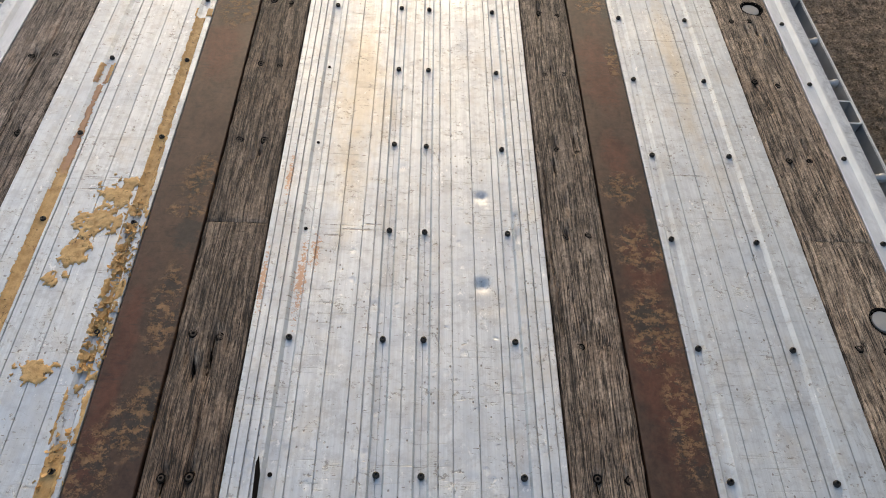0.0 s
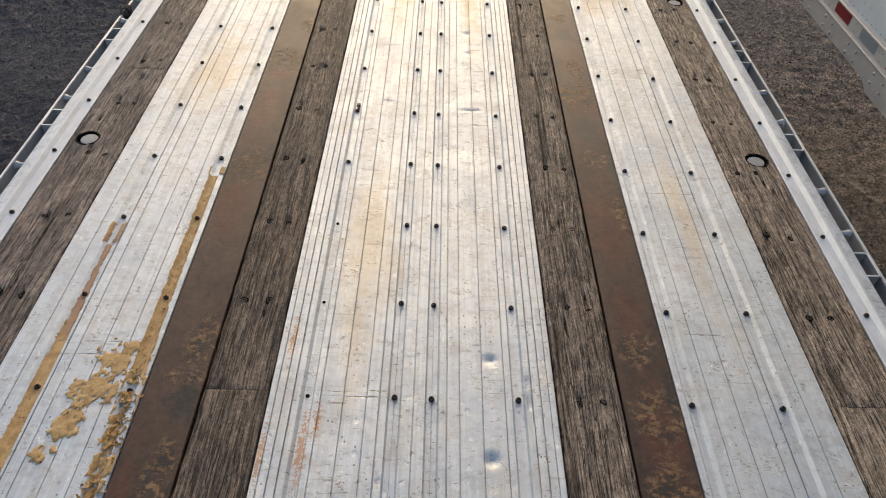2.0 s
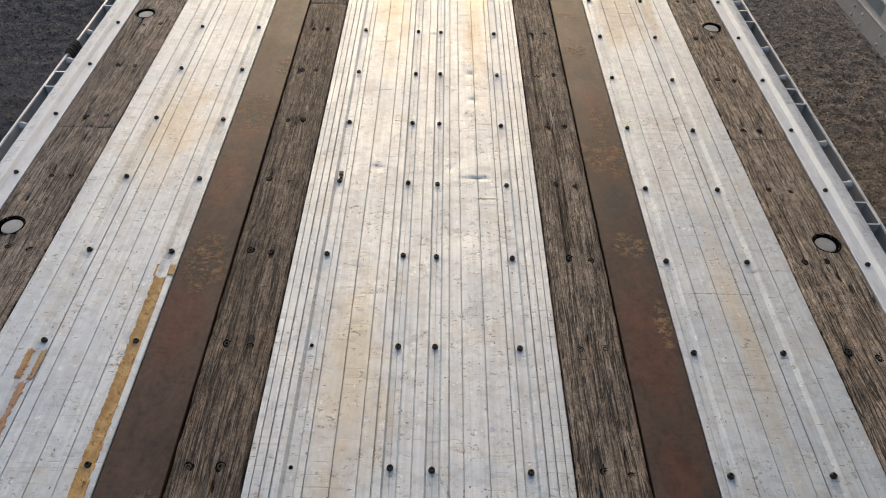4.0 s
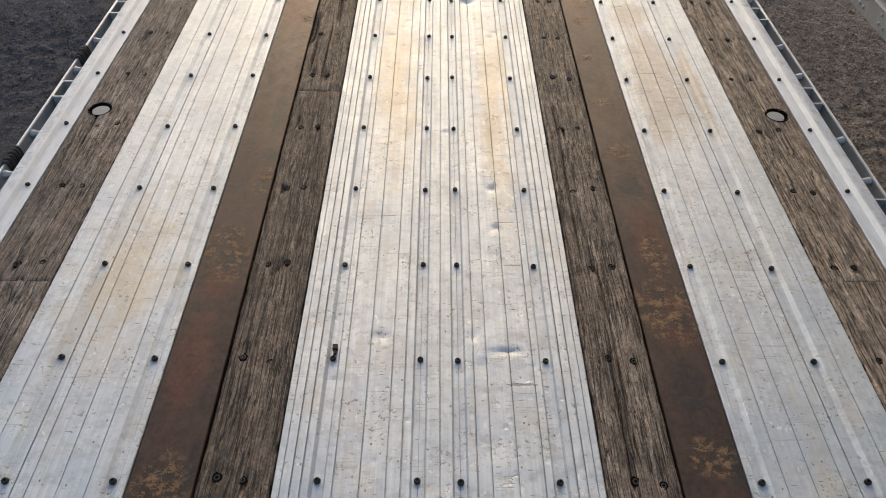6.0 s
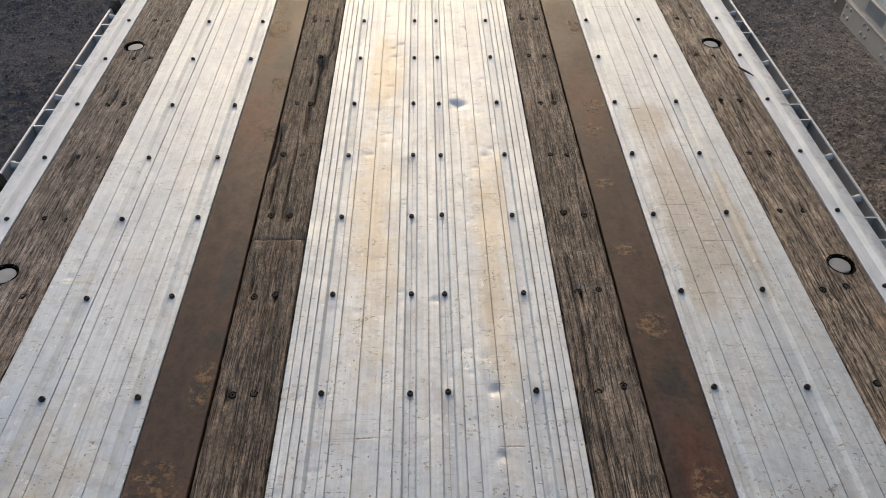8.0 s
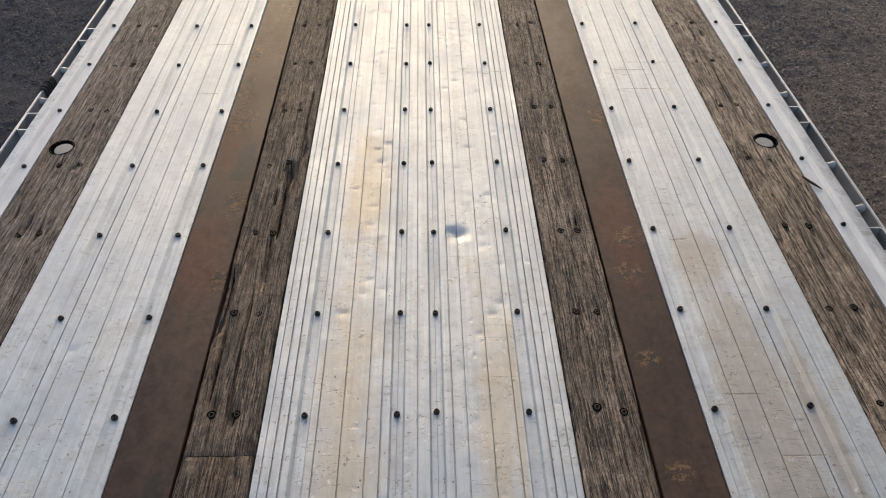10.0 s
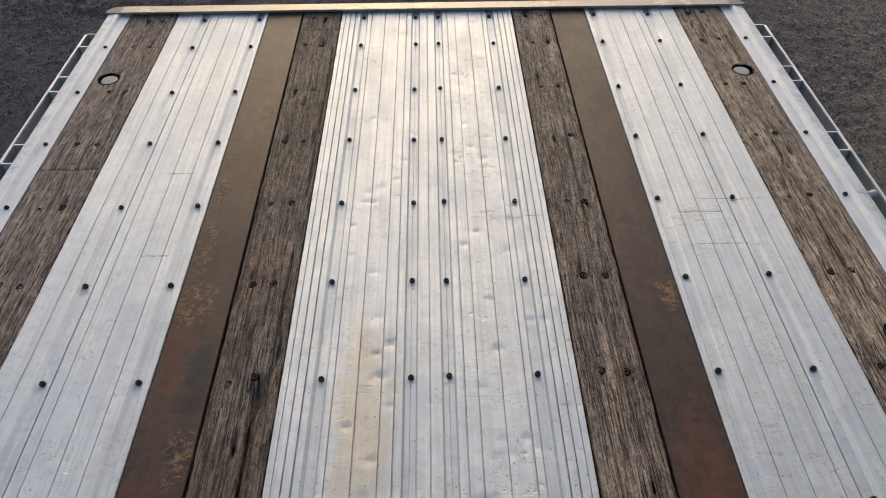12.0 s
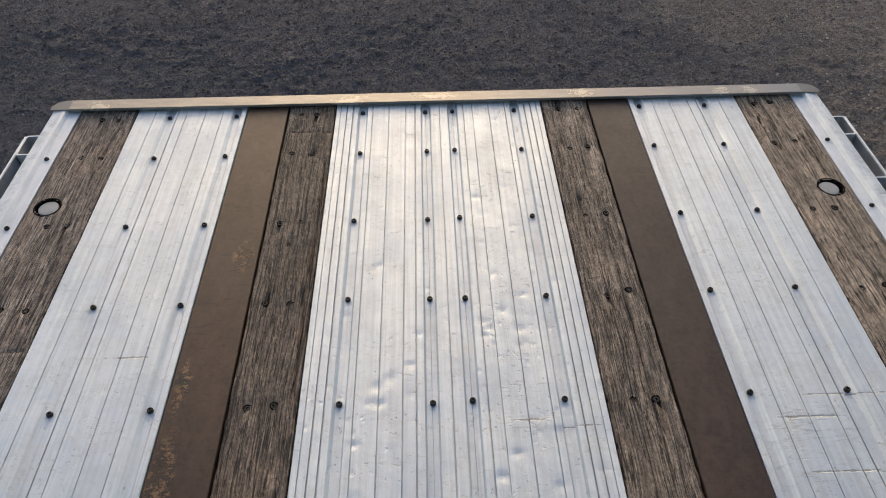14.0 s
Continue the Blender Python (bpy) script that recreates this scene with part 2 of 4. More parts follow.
def make_wood(name, dark, mid, light, warm):
    """Old oak: long straight fibres that meander slightly, drying checks, short tears, weathered blotches."""
    k = Mat(name, rough=0.68, spec=0.42)
    shift = k.t.nodes.new("ShaderNodeCombineXYZ")
    k.put(shift.inputs[1], k.math("MULTIPLY", k.random(), 40.0))
    va = k.t.nodes.new("ShaderNodeVectorMath")
    k.put(va.inputs[0], k.pos)
    k.put(va.inputs[1], shift.outputs[0])
    p = va.outputs[0]
    drift = k.math("ADD", k.math("MULTIPLY", k.noise(k.coords(5, 1.3, 1, src=p), 1.0, 2, 0.5), 0.034), k.math("MULTIPLY", k.noise(k.coords(22, 7, 1, src=p), 1.0, 2, 0.5), 0.006))
    bend = k.t.nodes.new("ShaderNodeCombineXYZ")
    k.put(bend.inputs[0], drift)
    vb = k.t.nodes.new("ShaderNodeVectorMath")
    k.put(vb.inputs[0], p)
    k.put(vb.inputs[1], bend.outputs[0])
    w = vb.outputs[0]
    fibre = k.noise(k.coords(310, 4.4, 10, src=w), 1.0, 5, 0.66)
    fine = k.noise(k.coords(560, 20, 10, src=w), 1.0, 4, 0.68)
    band = k.noise(k.coords(38, 1.4, 5, (4, 9, 0), src=w), 1.0, 4, 0.6)
    patch = k.noise(k.coords(7, 3.0, 1, src=p), 1.0, 5, 0.65)
    grey = k.noise(k.coords(9, 4.5, 1, (2, 7, 0), src=p), 1.6, 5, 0.7, 0.5)
    mottle = k.noise(k.coords(75, 42, 1, (5, 1, 0), src=p), 1.0, 5, 0.72)
    dust = k.noise(k.coords(1, 0.6, 1, (1, 6, 0), src=p), 210, 3, 0.6)
    check = None
    for sx, sy, wide, keep in ((60, 1.0, 0.009, 0.38), (110, 2.6, 0.018, 0.34), (190, 7, 0.028, 0.40)):
        line = k.math("ABSOLUTE", k.math("SUBTRACT", k.noise(k.coords(sx, sy, 8, (sx, sy, 0), src=w), 1.0, 2, 0.55), 0.5))
        line = k.math("MULTIPLY", k.ramp(line, (wide * 0.4, 1), (wide, 0)), k.ramp(k.noise(k.coords(16, 5, 1, (sy, sx, 0), src=p), 1.0, 3, 0.6), (keep, 0), (keep + 0.08, 1)))
        check = k.math("MAXIMUM", check, line) if check else line
    tear = k.math("MULTIPLY", k.ramp(k.noise(k.coords(150, 20, 8, (3, 3, 0), src=w), 1.0, 3, 0.6), (0.69, 0), (0.72, 1)), k.ramp(patch, (0.42, 0.1), (0.58, 1)))
    nick = k.math("MULTIPLY", k.ramp(k.noise(k.coords(14, 95, 1, src=p), 1.0, 4, 0.65, 0.8), (0.67, 0), (0.70, 1)), k.ramp(grey, (0.48, 0), (0.56, 1)))
    deep = k.math("MAXIMUM", k.math("MAXIMUM", check, k.math("MULTIPLY", tear, 0.85)), k.math("MULTIPLY", nick, 0.8))
    c = k.mix(k.ramp(fibre, (0.30, 0.1), (0.56, 1)), dark, mid)
    c = k.mix(k.ramp(fine, (0.48, 0), (0.66, 0.42)), c, light)
    c = k.mix(k.ramp(fine, (0.36, 0.6), (0.46, 0)), c, dark)
    c = k.mix(k.ramp(patch, (0.50, 0), (0.70, 0.8)), c, k.mix(0.6, c, warm))
    c = k.mix(1.0, c, k.ramp(band, (0.36, (0.86, 0.855, 0.85)), (0.62, (1.12, 1.12, 1.12))), "MULTIPLY")
    c = k.mix(1.0, c, k.ramp(grey, (0.36, (0.70, 0.69, 0.69)), (0.64, (1.28, 1.26, 1.24))), "MULTIPLY")
    c = k.mix(1.0, c, k.ramp(mottle, (0.38, (0.66, 0.65, 0.64)), (0.62, (1.24, 1.24, 1.23))), "MULTIPLY")
    c = k.mix(1.0, c, k.ramp(dust, (0.36, (0.74, 0.73, 0.72)), (0.64, (1.24, 1.24, 1.23))), "MULTIPLY")
    c = k.mix(k.math("MULTIPLY", deep, 0.9), c, (0.018, 0.014, 0.011))
    k.color(c)
    k.bump((fibre, 0.0022), (fine, 0.0014), (mottle, 0.0012), (k.math("SUBTRACT", 1.0, deep), 0.0045))
    return k.m


def make_rust():
    """Flat steel: brown oxide skin, redder where it is fresh, tan crust where it flakes, black where it burnt."""
    k = Mat("rusted_steel_plate", rough=0.5, metal=0.1, spec=0.42)
    p = k.pos
    big = k.noise(k.coords(2.0, 0.8, 1), 1.8, 6, 0.62, 0.4)
    mid = k.noise(k.coords(1, 0.6, 1), 11, 6, 0.68, 1.2)
    fine = k.noise(p, 75, 5, 0.7)
    rag = k.math("SUBTRACT", k.noise(p, 11, 6, 0.72), 0.5)
    rag2 = k.math("SUBTRACT", k.noise(k.coords(1, 1.5, 1, (4, 4, 0)), 34, 6, 0.75), 0.5)

    def area(spots, lo, hi, top, edge=rag, gain=1.7):
        f = k.math("ADD", k.zones(*spots), k.math("MULTIPLY", edge, gain))
        return k.ramp(f, (lo, 0), (hi, top))

    c = k.mix(k.ramp(big, (0.40, 0), (0.60, 1)), (0.056, 0.031, 0.021), (0.086, 0.050, 0.032))
    side = k.ramp(k.part_x(), (0.0, 0), (0.1, 1))
    # warm sheen painted in towards the front: tan on the left strip, dark right
    far_sheen = k.mix(side, (0.092, 0.055, 0.030), (0.042, 0.029, 0.022))
    c = k.mix(k.along_y((4.2, 0), (5.4, 0.75)), c, far_sheen)
    red = area([(-0.585, 0.70, 0.035, 0.30), (-0.56, 1.74, 0.07, 0.16), (-0.55, 2.50, 0.05, 0.07), (-0.56, 3.92, 0.08, 0.20), (-0.56, 2.25, 0.05, 0.2), (-0.58, 4.42, 0.04, 0.2),
                (0.55, 0.72, 0.08, 0.25), (0.54, 1.72, 0.07, 0.22), (0.56, 2.40, 0.06, 0.12), (0.55, 2.66, 0.06, 0.14), (0.55, 4.02, 0.07, 0.25), (0.55, 1.35, 0.05, 0.12), (0.56, 1.0, 0.06, 0.2)], -0.1, 0.5, 0.85)
    c = k.mix(red, c, (0.108, 0.040, 0.023))
    soot = area([(-0.515, 1.06, 0.045, 0.07), (-0.52, 1.22, 0.03, 0.05), (-0.50, 2.0, 0.018, 0.07), (-0.51, 2.87, 0.03, 0.05), (-0.51, 3.01, 0.03, 0.04), (-0.515, 3.22, 0.035, 0.16), (-0.515, 4.33, 0.045, 0.16),
                 (-0.50, 0.62, 0.03, 0.12), (-0.53, 2.58, 0.05, 0.05), (0.60, 2.02, 0.02, 0.10), (0.545, 0.86, 0.05, 0.05), (0.545, 2.47, 0.03, 0.03), (0.60, 1.12, 0.02, 0.1), (0.55, 2.2, 0.06, 0.10), (0.55, 2.87, 0.05, 0.08)], 0.2, 0.5, 0.8, rag2, 2.2)
    c = k.mix(soot, c, (0.031, 0.028, 0.023))
    c = k.mix(k.math("MULTIPLY", k.ramp(k.noise(k.coords(22, 130, 1), 1.0, 4, 0.65, 0.5), (0.58, 0), (0.66, 1)), k.ramp(big, (0.42, 0.1), (0.55, 0.6))), c, (0.040, 0.028, 0.022))
    c = k.mix(k.ramp(fine, (0.54, 0), (0.66, 0.5)), c, (0.055, 0.036, 0.027))
    zone = area([(-0.515, 0.86, 0.045, 0.12), (-0.515, 1.24, 0.05, 0.10), (-0.53, 1.13, 0.05, 0.03), (-0.54, 1.93, 0.07, 0.11), (-0.55, 2.60, 0.07, 0.12), (-0.51, 2.89, 0.03, 0.07), (-0.51, 4.14, 0.035, 0.08), (-0.50, 3.83, 0.025, 0.05),
                 (-0.57, 4.54, 0.06, 0.09), (-0.585, 4.74, 0.03, 0.12), (-0.59, 4.95, 0.02, 0.08), (0.59, 4.55, 0.03, 0.06), (-0.52, 5.35, 0.03, 0.06), (-0.52, 0.60, 0.06, 0.10), (-0.57, 0.50, 0.05, 0.1), (0.545, 1.25, 0.06, 0.07), (0.56, 1.06, 0.08, 0.08), (0.555, 0.84, 0.07, 0.13), (0.58, 0.62, 0.05, 0.16), (0.59, 1.76, 0.025, 0.09), (0.555, 2.03, 0.06, 0.05),
                 (0.555, 2.42, 0.09, 0.11), (0.56, 2.60, 0.04, 0.10), (0.54, 3.04, 0.05, 0.05), (0.53, 3.30, 0.04, 0.03), (0.53, 3.58, 0.04, 0.03), (0.57, 3.98, 0.05, 0.05), (0.54, 3.85, 0.05, 0.04)], 0.0, 0.4, 1.0, rag, 1.5)
    crust = k.math("MULTIPLY", k.ramp(k.noise(k.coords(1, 1.3, 1), 38, 8, 0.82, 0.0), (0.505, 0), (0.545, 1)), zone)
    scab = k.math("MULTIPLY", k.ramp(k.noise(k.coords(1, 1.2, 1, (6, 2, 0)), 21, 7, 0.78, 0.0), (0.49, 0), (0.54, 0.85)), zone)
    c = k.mix(scab, c, (0.040, 0.031, 0.025))
    c = k.mix(k.math("MULTIPLY", crust, 0.8), c, (0.29, 0.17, 0.088))
    tone = k.ramp(k.math("ADD", k.math("MULTIPLY", k.noise(k.coords(1.4, 0.9, 1), 20, 6, 0.75, 0.5), 0.6), k.math("MULTIPLY", fine, 0.4)), (0.40, 0.68), (0.60, 1.3))
    c = k.mix(1.0, c, k.mix(k.along_y((4.0, 0.0), (5.4, 0.35)), tone, (1.0, 1.0, 1.0)), "MULTIPLY")
    k.color(c).rough(k.math("ADD", k.ramp(mid, (0.3, 0.47), (0.7, 0.60)), k.math("MULTIPLY", crust, 0.2))).bump((mid, 0.0010), (fine, 0.0004), (crust, 0.0008))
    return k.m


def make_ground():
    k = Mat("dirt_yard", rough=0.88, spec=0.3)
    p = k.pos
    sep = k.t.nodes.new("ShaderNodeSeparateXYZ")
    k.put(sep.inputs[0], p)
    # darker and bluer towards the left and the front, browner at right and back
    brownness = k.math("ADD", k.math("MULTIPLY", sep.outputs[0], 0.14), k.math("MULTIPLY", k.noise(p, 0.45, 4), 1.1))
    brownness = k.math("SUBTRACT", brownness, k.along_y((4.6, 0), (7.0, 0.36)))
    brownness = k.math("ADD", brownness, k.along_y((2.0, 0.34), (3.6, 0.0)))
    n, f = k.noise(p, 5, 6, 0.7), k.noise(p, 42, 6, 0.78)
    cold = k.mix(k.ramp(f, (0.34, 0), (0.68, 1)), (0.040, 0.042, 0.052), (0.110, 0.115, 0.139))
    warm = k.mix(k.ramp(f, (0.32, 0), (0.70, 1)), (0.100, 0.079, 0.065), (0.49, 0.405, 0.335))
    c = k.mix(k.ramp(brownness, (0.45, 0), (0.95, 1)), cold, warm)
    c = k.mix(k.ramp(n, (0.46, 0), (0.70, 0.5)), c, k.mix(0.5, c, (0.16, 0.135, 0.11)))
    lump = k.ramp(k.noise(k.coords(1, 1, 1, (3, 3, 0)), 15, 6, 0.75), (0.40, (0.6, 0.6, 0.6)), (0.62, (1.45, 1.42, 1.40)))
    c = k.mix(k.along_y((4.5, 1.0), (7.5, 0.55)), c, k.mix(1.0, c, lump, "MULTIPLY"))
    k.color(c).bump((k.noise(p, 34, 5, 0.72), 0.028), (k.noise(p, 95, 4, 0.7), 0.010))
    return k.m


def make_pebble():
    k = Mat("stones", rough=0.88, spec=0.3)
    isl = k.t.nodes.new("ShaderNodeNewGeometry").outputs["Random Per Island"]
    sep = k.t.nodes.new("ShaderNodeSeparateXYZ")
    k.put(sep.inputs[0], k.pos)
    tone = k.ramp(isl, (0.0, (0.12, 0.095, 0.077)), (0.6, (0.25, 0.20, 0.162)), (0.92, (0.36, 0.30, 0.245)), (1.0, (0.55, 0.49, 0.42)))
    # the stones' tone turns darker and bluer towards the left and the front
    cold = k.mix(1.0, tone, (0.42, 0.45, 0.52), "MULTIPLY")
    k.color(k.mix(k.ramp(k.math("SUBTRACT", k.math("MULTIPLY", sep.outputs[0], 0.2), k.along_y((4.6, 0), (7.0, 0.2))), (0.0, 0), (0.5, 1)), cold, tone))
    return k.m


def make_paint():
    k = Mat("ochre_residue", rough=0.62)
    n = k.noise(k.pos, 38, 5, 0.7)
    c = k.mix(k.ramp(n, (0.35, 0), (0.62, 1)), (0.43, 0.245, 0.085), (0.66, 0.42, 0.175))
    faded = k.ramp(k.math("ADD", k.zone(-0.858, 1.45, 0.03, 0.25), k.math("SUBTRACT", k.noise(k.pos, 40, 4, 0.7), 0.5)), (0.05, 0), (0.35, 0.8))
    c = k.mix(faded, c, (0.44, 0.25, 0.155))
    crack = k.ramp(k.noise(k.coords(1, 1, 1), 60, 4, 0.6, 2.0), (0.36, 1), (0.39, 0))
    c = k.mix(k.math("MULTIPLY", crack, k.ramp(k.noise(k.pos, 13, 3), (0.48, 0), (0.56, 0.9))), c, (0.12, 0.07, 0.03))
    k.color(c).bump((n, 0.003), (k.math("SUBTRACT", 1.0, crack), 0.0012))
    return k.m


ALU = make_aluminium()
RAIL = make_rail_aluminium()
GALV = make_grey_metal("dull_galvanised_metal", (0.34, 0.35, 0.36), (0.52, 0.53, 0.54), 0.5, 0.48)
BRIGHT = make_grey_metal("rubbed_bright_metal", (0.66, 0.66, 0.65), (0.84, 0.84, 0.82), 0.4, 0.45)
CAP = make_cap()
CORNER = make_grey_metal("dull_corner_metal", (0.12, 0.12, 0.12), (0.18, 0.18, 0.176), 0.3, 0.55)
CUP = make_grey_metal("dusty_plug_metal", (0.32, 0.31, 0.29), (0.48, 0.465, 0.435), 0.25, 0.62)
WOOD_IN = make_wood("weathered_dark_oak", (0.078, 0.056, 0.041), (0.235, 0.174, 0.127), (0.47, 0.37, 0.28), (0.25, 0.145, 0.085))
WOOD_OUT = make_wood("weathered_brown_oak", (0.165, 0.122, 0.091), (0.47, 0.362, 0.270), (0.76, 0.61, 0.465), (0.42, 0.270, 0.170))
WOOD_GREY = make_wood("weathered_grey_oak", (0.122, 0.094, 0.076), (0.345, 0.272, 0.218), (0.61, 0.50, 0.41), (0.34, 0.22, 0.145))
WOOD_TAN = make_wood("weathered_tan_oak", (0.104, 0.078, 0.059), (0.325, 0.249, 0.188), (0.58, 0.465, 0.36), (0.30, 0.185, 0.115))
RUST = make_rust()
GROUND = make_ground()
STONE = make_pebble()
PAINT = make_paint()
SCREW = make_grey_metal("blackened_screw", (0.006, 0.0055, 0.005), (0.018, 0.016, 0.014), 0.2, 0.45)
RUSTY_SCREW = make_grey_metal("rusty_screw", (0.022, 0.016, 0.012), (0.075, 0.054, 0.040), 0.0, 0.8)
# near-black colour that stands for the shade inside pits and holes
PIT_SHADE = make_grey_metal("pit_shade_black", (0.004, 0.0035, 0.003), (0.009, 0.0075, 0.006), 0.0, 0.9)
PIT_SHADE.node_tree.nodes["Principled BSDF"].inputs["Specular IOR Level"].default_value = 0.1
STRAP = make_grey_metal("black_webbing", (0.012, 0.012, 0.013), (0.03, 0.03, 0.032), 0.0, 0.8)
VAN_RAIL = make_grey_metal("van_rail_paint", (0.47, 0.435, 0.395), (0.58, 0.545, 0.50), 0.1, 0.55)
VAN_SKIN = make_grey_metal("white_van_skin", (0.58, 0.60, 0.62), (0.68, 0.70, 0.72), 0.1, 0.35)
VAN_DARK = make_grey_metal("van_nose_metal", (0.16, 0.15, 0.14), (0.24, 0.225, 0.21), 0.3, 0.5)
TAPE_RED = make_grey_metal("red_reflective_tape", (0.17, 0.010, 0.012), (0.24, 0.016, 0.018), 0.0, 0.4)
TAPE_GREY = make_grey_metal("grey_reflective_tape", (0.26, 0.28, 0.29), (0.33, 0.35, 0.36), 0.2, 0.4)


# ---- building blocks ----
def link(name, me, material, parent=None, label=""):
    ob = new(name, me)
    if material and not me.materials:
        me.materials.append(material)
    if parent:
        ob.parent = parent
    if label:
        ob["label"] = label
    return ob


def part(name, bm, material, parent=None, label="", smooth=None):
    me = bpy.data.meshes.new(name)
    bmesh.ops.recalc_face_normals(bm, faces=bm.faces)
    bm.to_mesh(me)
    bm.free()
    if smooth:
        me.shade_smooth()
        me.set_sharp_from_angle(angle=radians(smooth))
    return link(name, me, material, parent, label)


def worn_top(ob, material):
    """The upper faces rubbed bright; the darker sides also carry shade in their colour."""
    ob.data.materials.append(material)
    for f in ob.data.polygons:
        if f.normal.z > 0.4:
            f.material_index = 1


def thing(name, label, category, group="", kind=""):
    return tagged(new(name), label, category, group, kind)


def add_box(bm, x0, x1, y0, y1, z0, z1, bevel=0.0):
    m = Matrix.LocRotScale(((x0 + x1) / 2, (y0 + y1) / 2, (z0 + z1) / 2), None, (x1 - x0, y1 - y0, z1 - z0))
    vs = bmesh.ops.create_cube(bm, size=1, matrix=m)["verts"]
    if bevel:
        es = list({e for v in vs for e in v.link_edges})
        bmesh.ops.bevel(bm, geom=es, offset=bevel, segments=2, affect="EDGES")
    return bm


def box(*a, **k):
    return add_box(bmesh.new(), *a, **k)


def prism(outline, z0, z1, bm=None):
    """A plan outline raised from z0 to z1."""
    bm = bm or bmesh.new()
    lo, hi = [bm.verts.new((x, y, z0)) for x, y in outline], [bm.verts.new((x, y, z1)) for x, y in outline]
    n = len(outline)
    bm.faces.new(hi), bm.faces.new(lo[::-1])
    for i in range(n):
        bm.faces.new((lo[i], lo[(i + 1) % n], hi[(i + 1) % n], hi[i]))
    return bm


def sweep(profile, ys, dz=None, closed=True):
    """A section in x and z drawn along y; dz(x, y) lifts the upper points."""
    n, m = len(profile), len(ys)
    px, pz = np.array([p[0] for p in profile]), np.array([p[1] for p in profile])
    gx, gy = np.meshgrid(px, np.array(ys))
    gz = np.tile(pz, (m, 1))
    if dz is not None:
        gz = gz + dz(gx, gy) * (pz > pz.max() - 0.02)
    verts = np.stack([gx, gy, gz], -1).reshape(-1, 3)
    j, i = np.meshgrid(np.arange(m - 1), np.arange(n if closed else n - 1), indexing="ij")
    i2 = (i + 1) % n
    quads = np.stack([j * n + i, j * n + i2, (j + 1) * n + i2, (j + 1) * n + i], -1).reshape(-1, 4)
    faces = quads.tolist()
    if closed:
        faces += [list(range(n))[::-1], list(range((m - 1) * n, m * n))]
    me = bpy.data.meshes.new("swept")
    me.from_pydata(verts.tolist(), [], faces)
    return me


def swept_part(name, me, material, parent, label="", smooth=22):
    me.shade_smooth()
    me.set_sharp_from_angle(angle=radians(smooth))
    return link(name, me, material, parent, label)


class Field:
    """Smooth random heights over the plan, -1 to 1, with cells sx by sy metres."""

    def __init__(self, sx, sy, seed):
        self.sx, self.sy = sx, sy
        self.g = np.random.default_rng(seed).uniform(-1, 1, (256, 256))

    def __call__(self, x, y):
        u, v = np.asarray(x) / self.sx + 500.3, np.asarray(y) / self.sy + 500.7
        i, j = np.floor(u).astype(int), np.floor(v).astype(int)
        a, b = u - i, v - j
        a, b = a * a * (3 - 2 * a), b * b * (3 - 2 * b)
        g = lambda p, q: self.g[p % 256, q % 256]
        return (g(i, j) * (1 - a) + g(i + 1, j) * a) * (1 - b) + (g(i, j + 1) * (1 - a) + g(i + 1, j + 1) * a) * b


# ---- ground ----
DECK = 1.55            # height of the deck's top
Y0, Y1 = -2.4, 6.03    # back and front of the deck that is built


hump, clod, crumb = Field(1.7, 1.7, 5), Field(0.085, 0.085, 6), Field(0.036, 0.036, 7)
rough_at = Field(0.9, 0.7, 9)


def ground_height(x, y):
    """Gentle humps, with clods that come thicker in some stretches than in others."""
    thick = np.clip(0.75 + 0.5 * rough_at(x, y), 0.35, 1.2)
    lumps = np.clip(clod(x, y), -0.3, 1) * 0.013 + np.clip(crumb(x, y), -0.2, 1) * 0.010
    return hump(x, y) * 0.018 + lumps * thick - 0.02


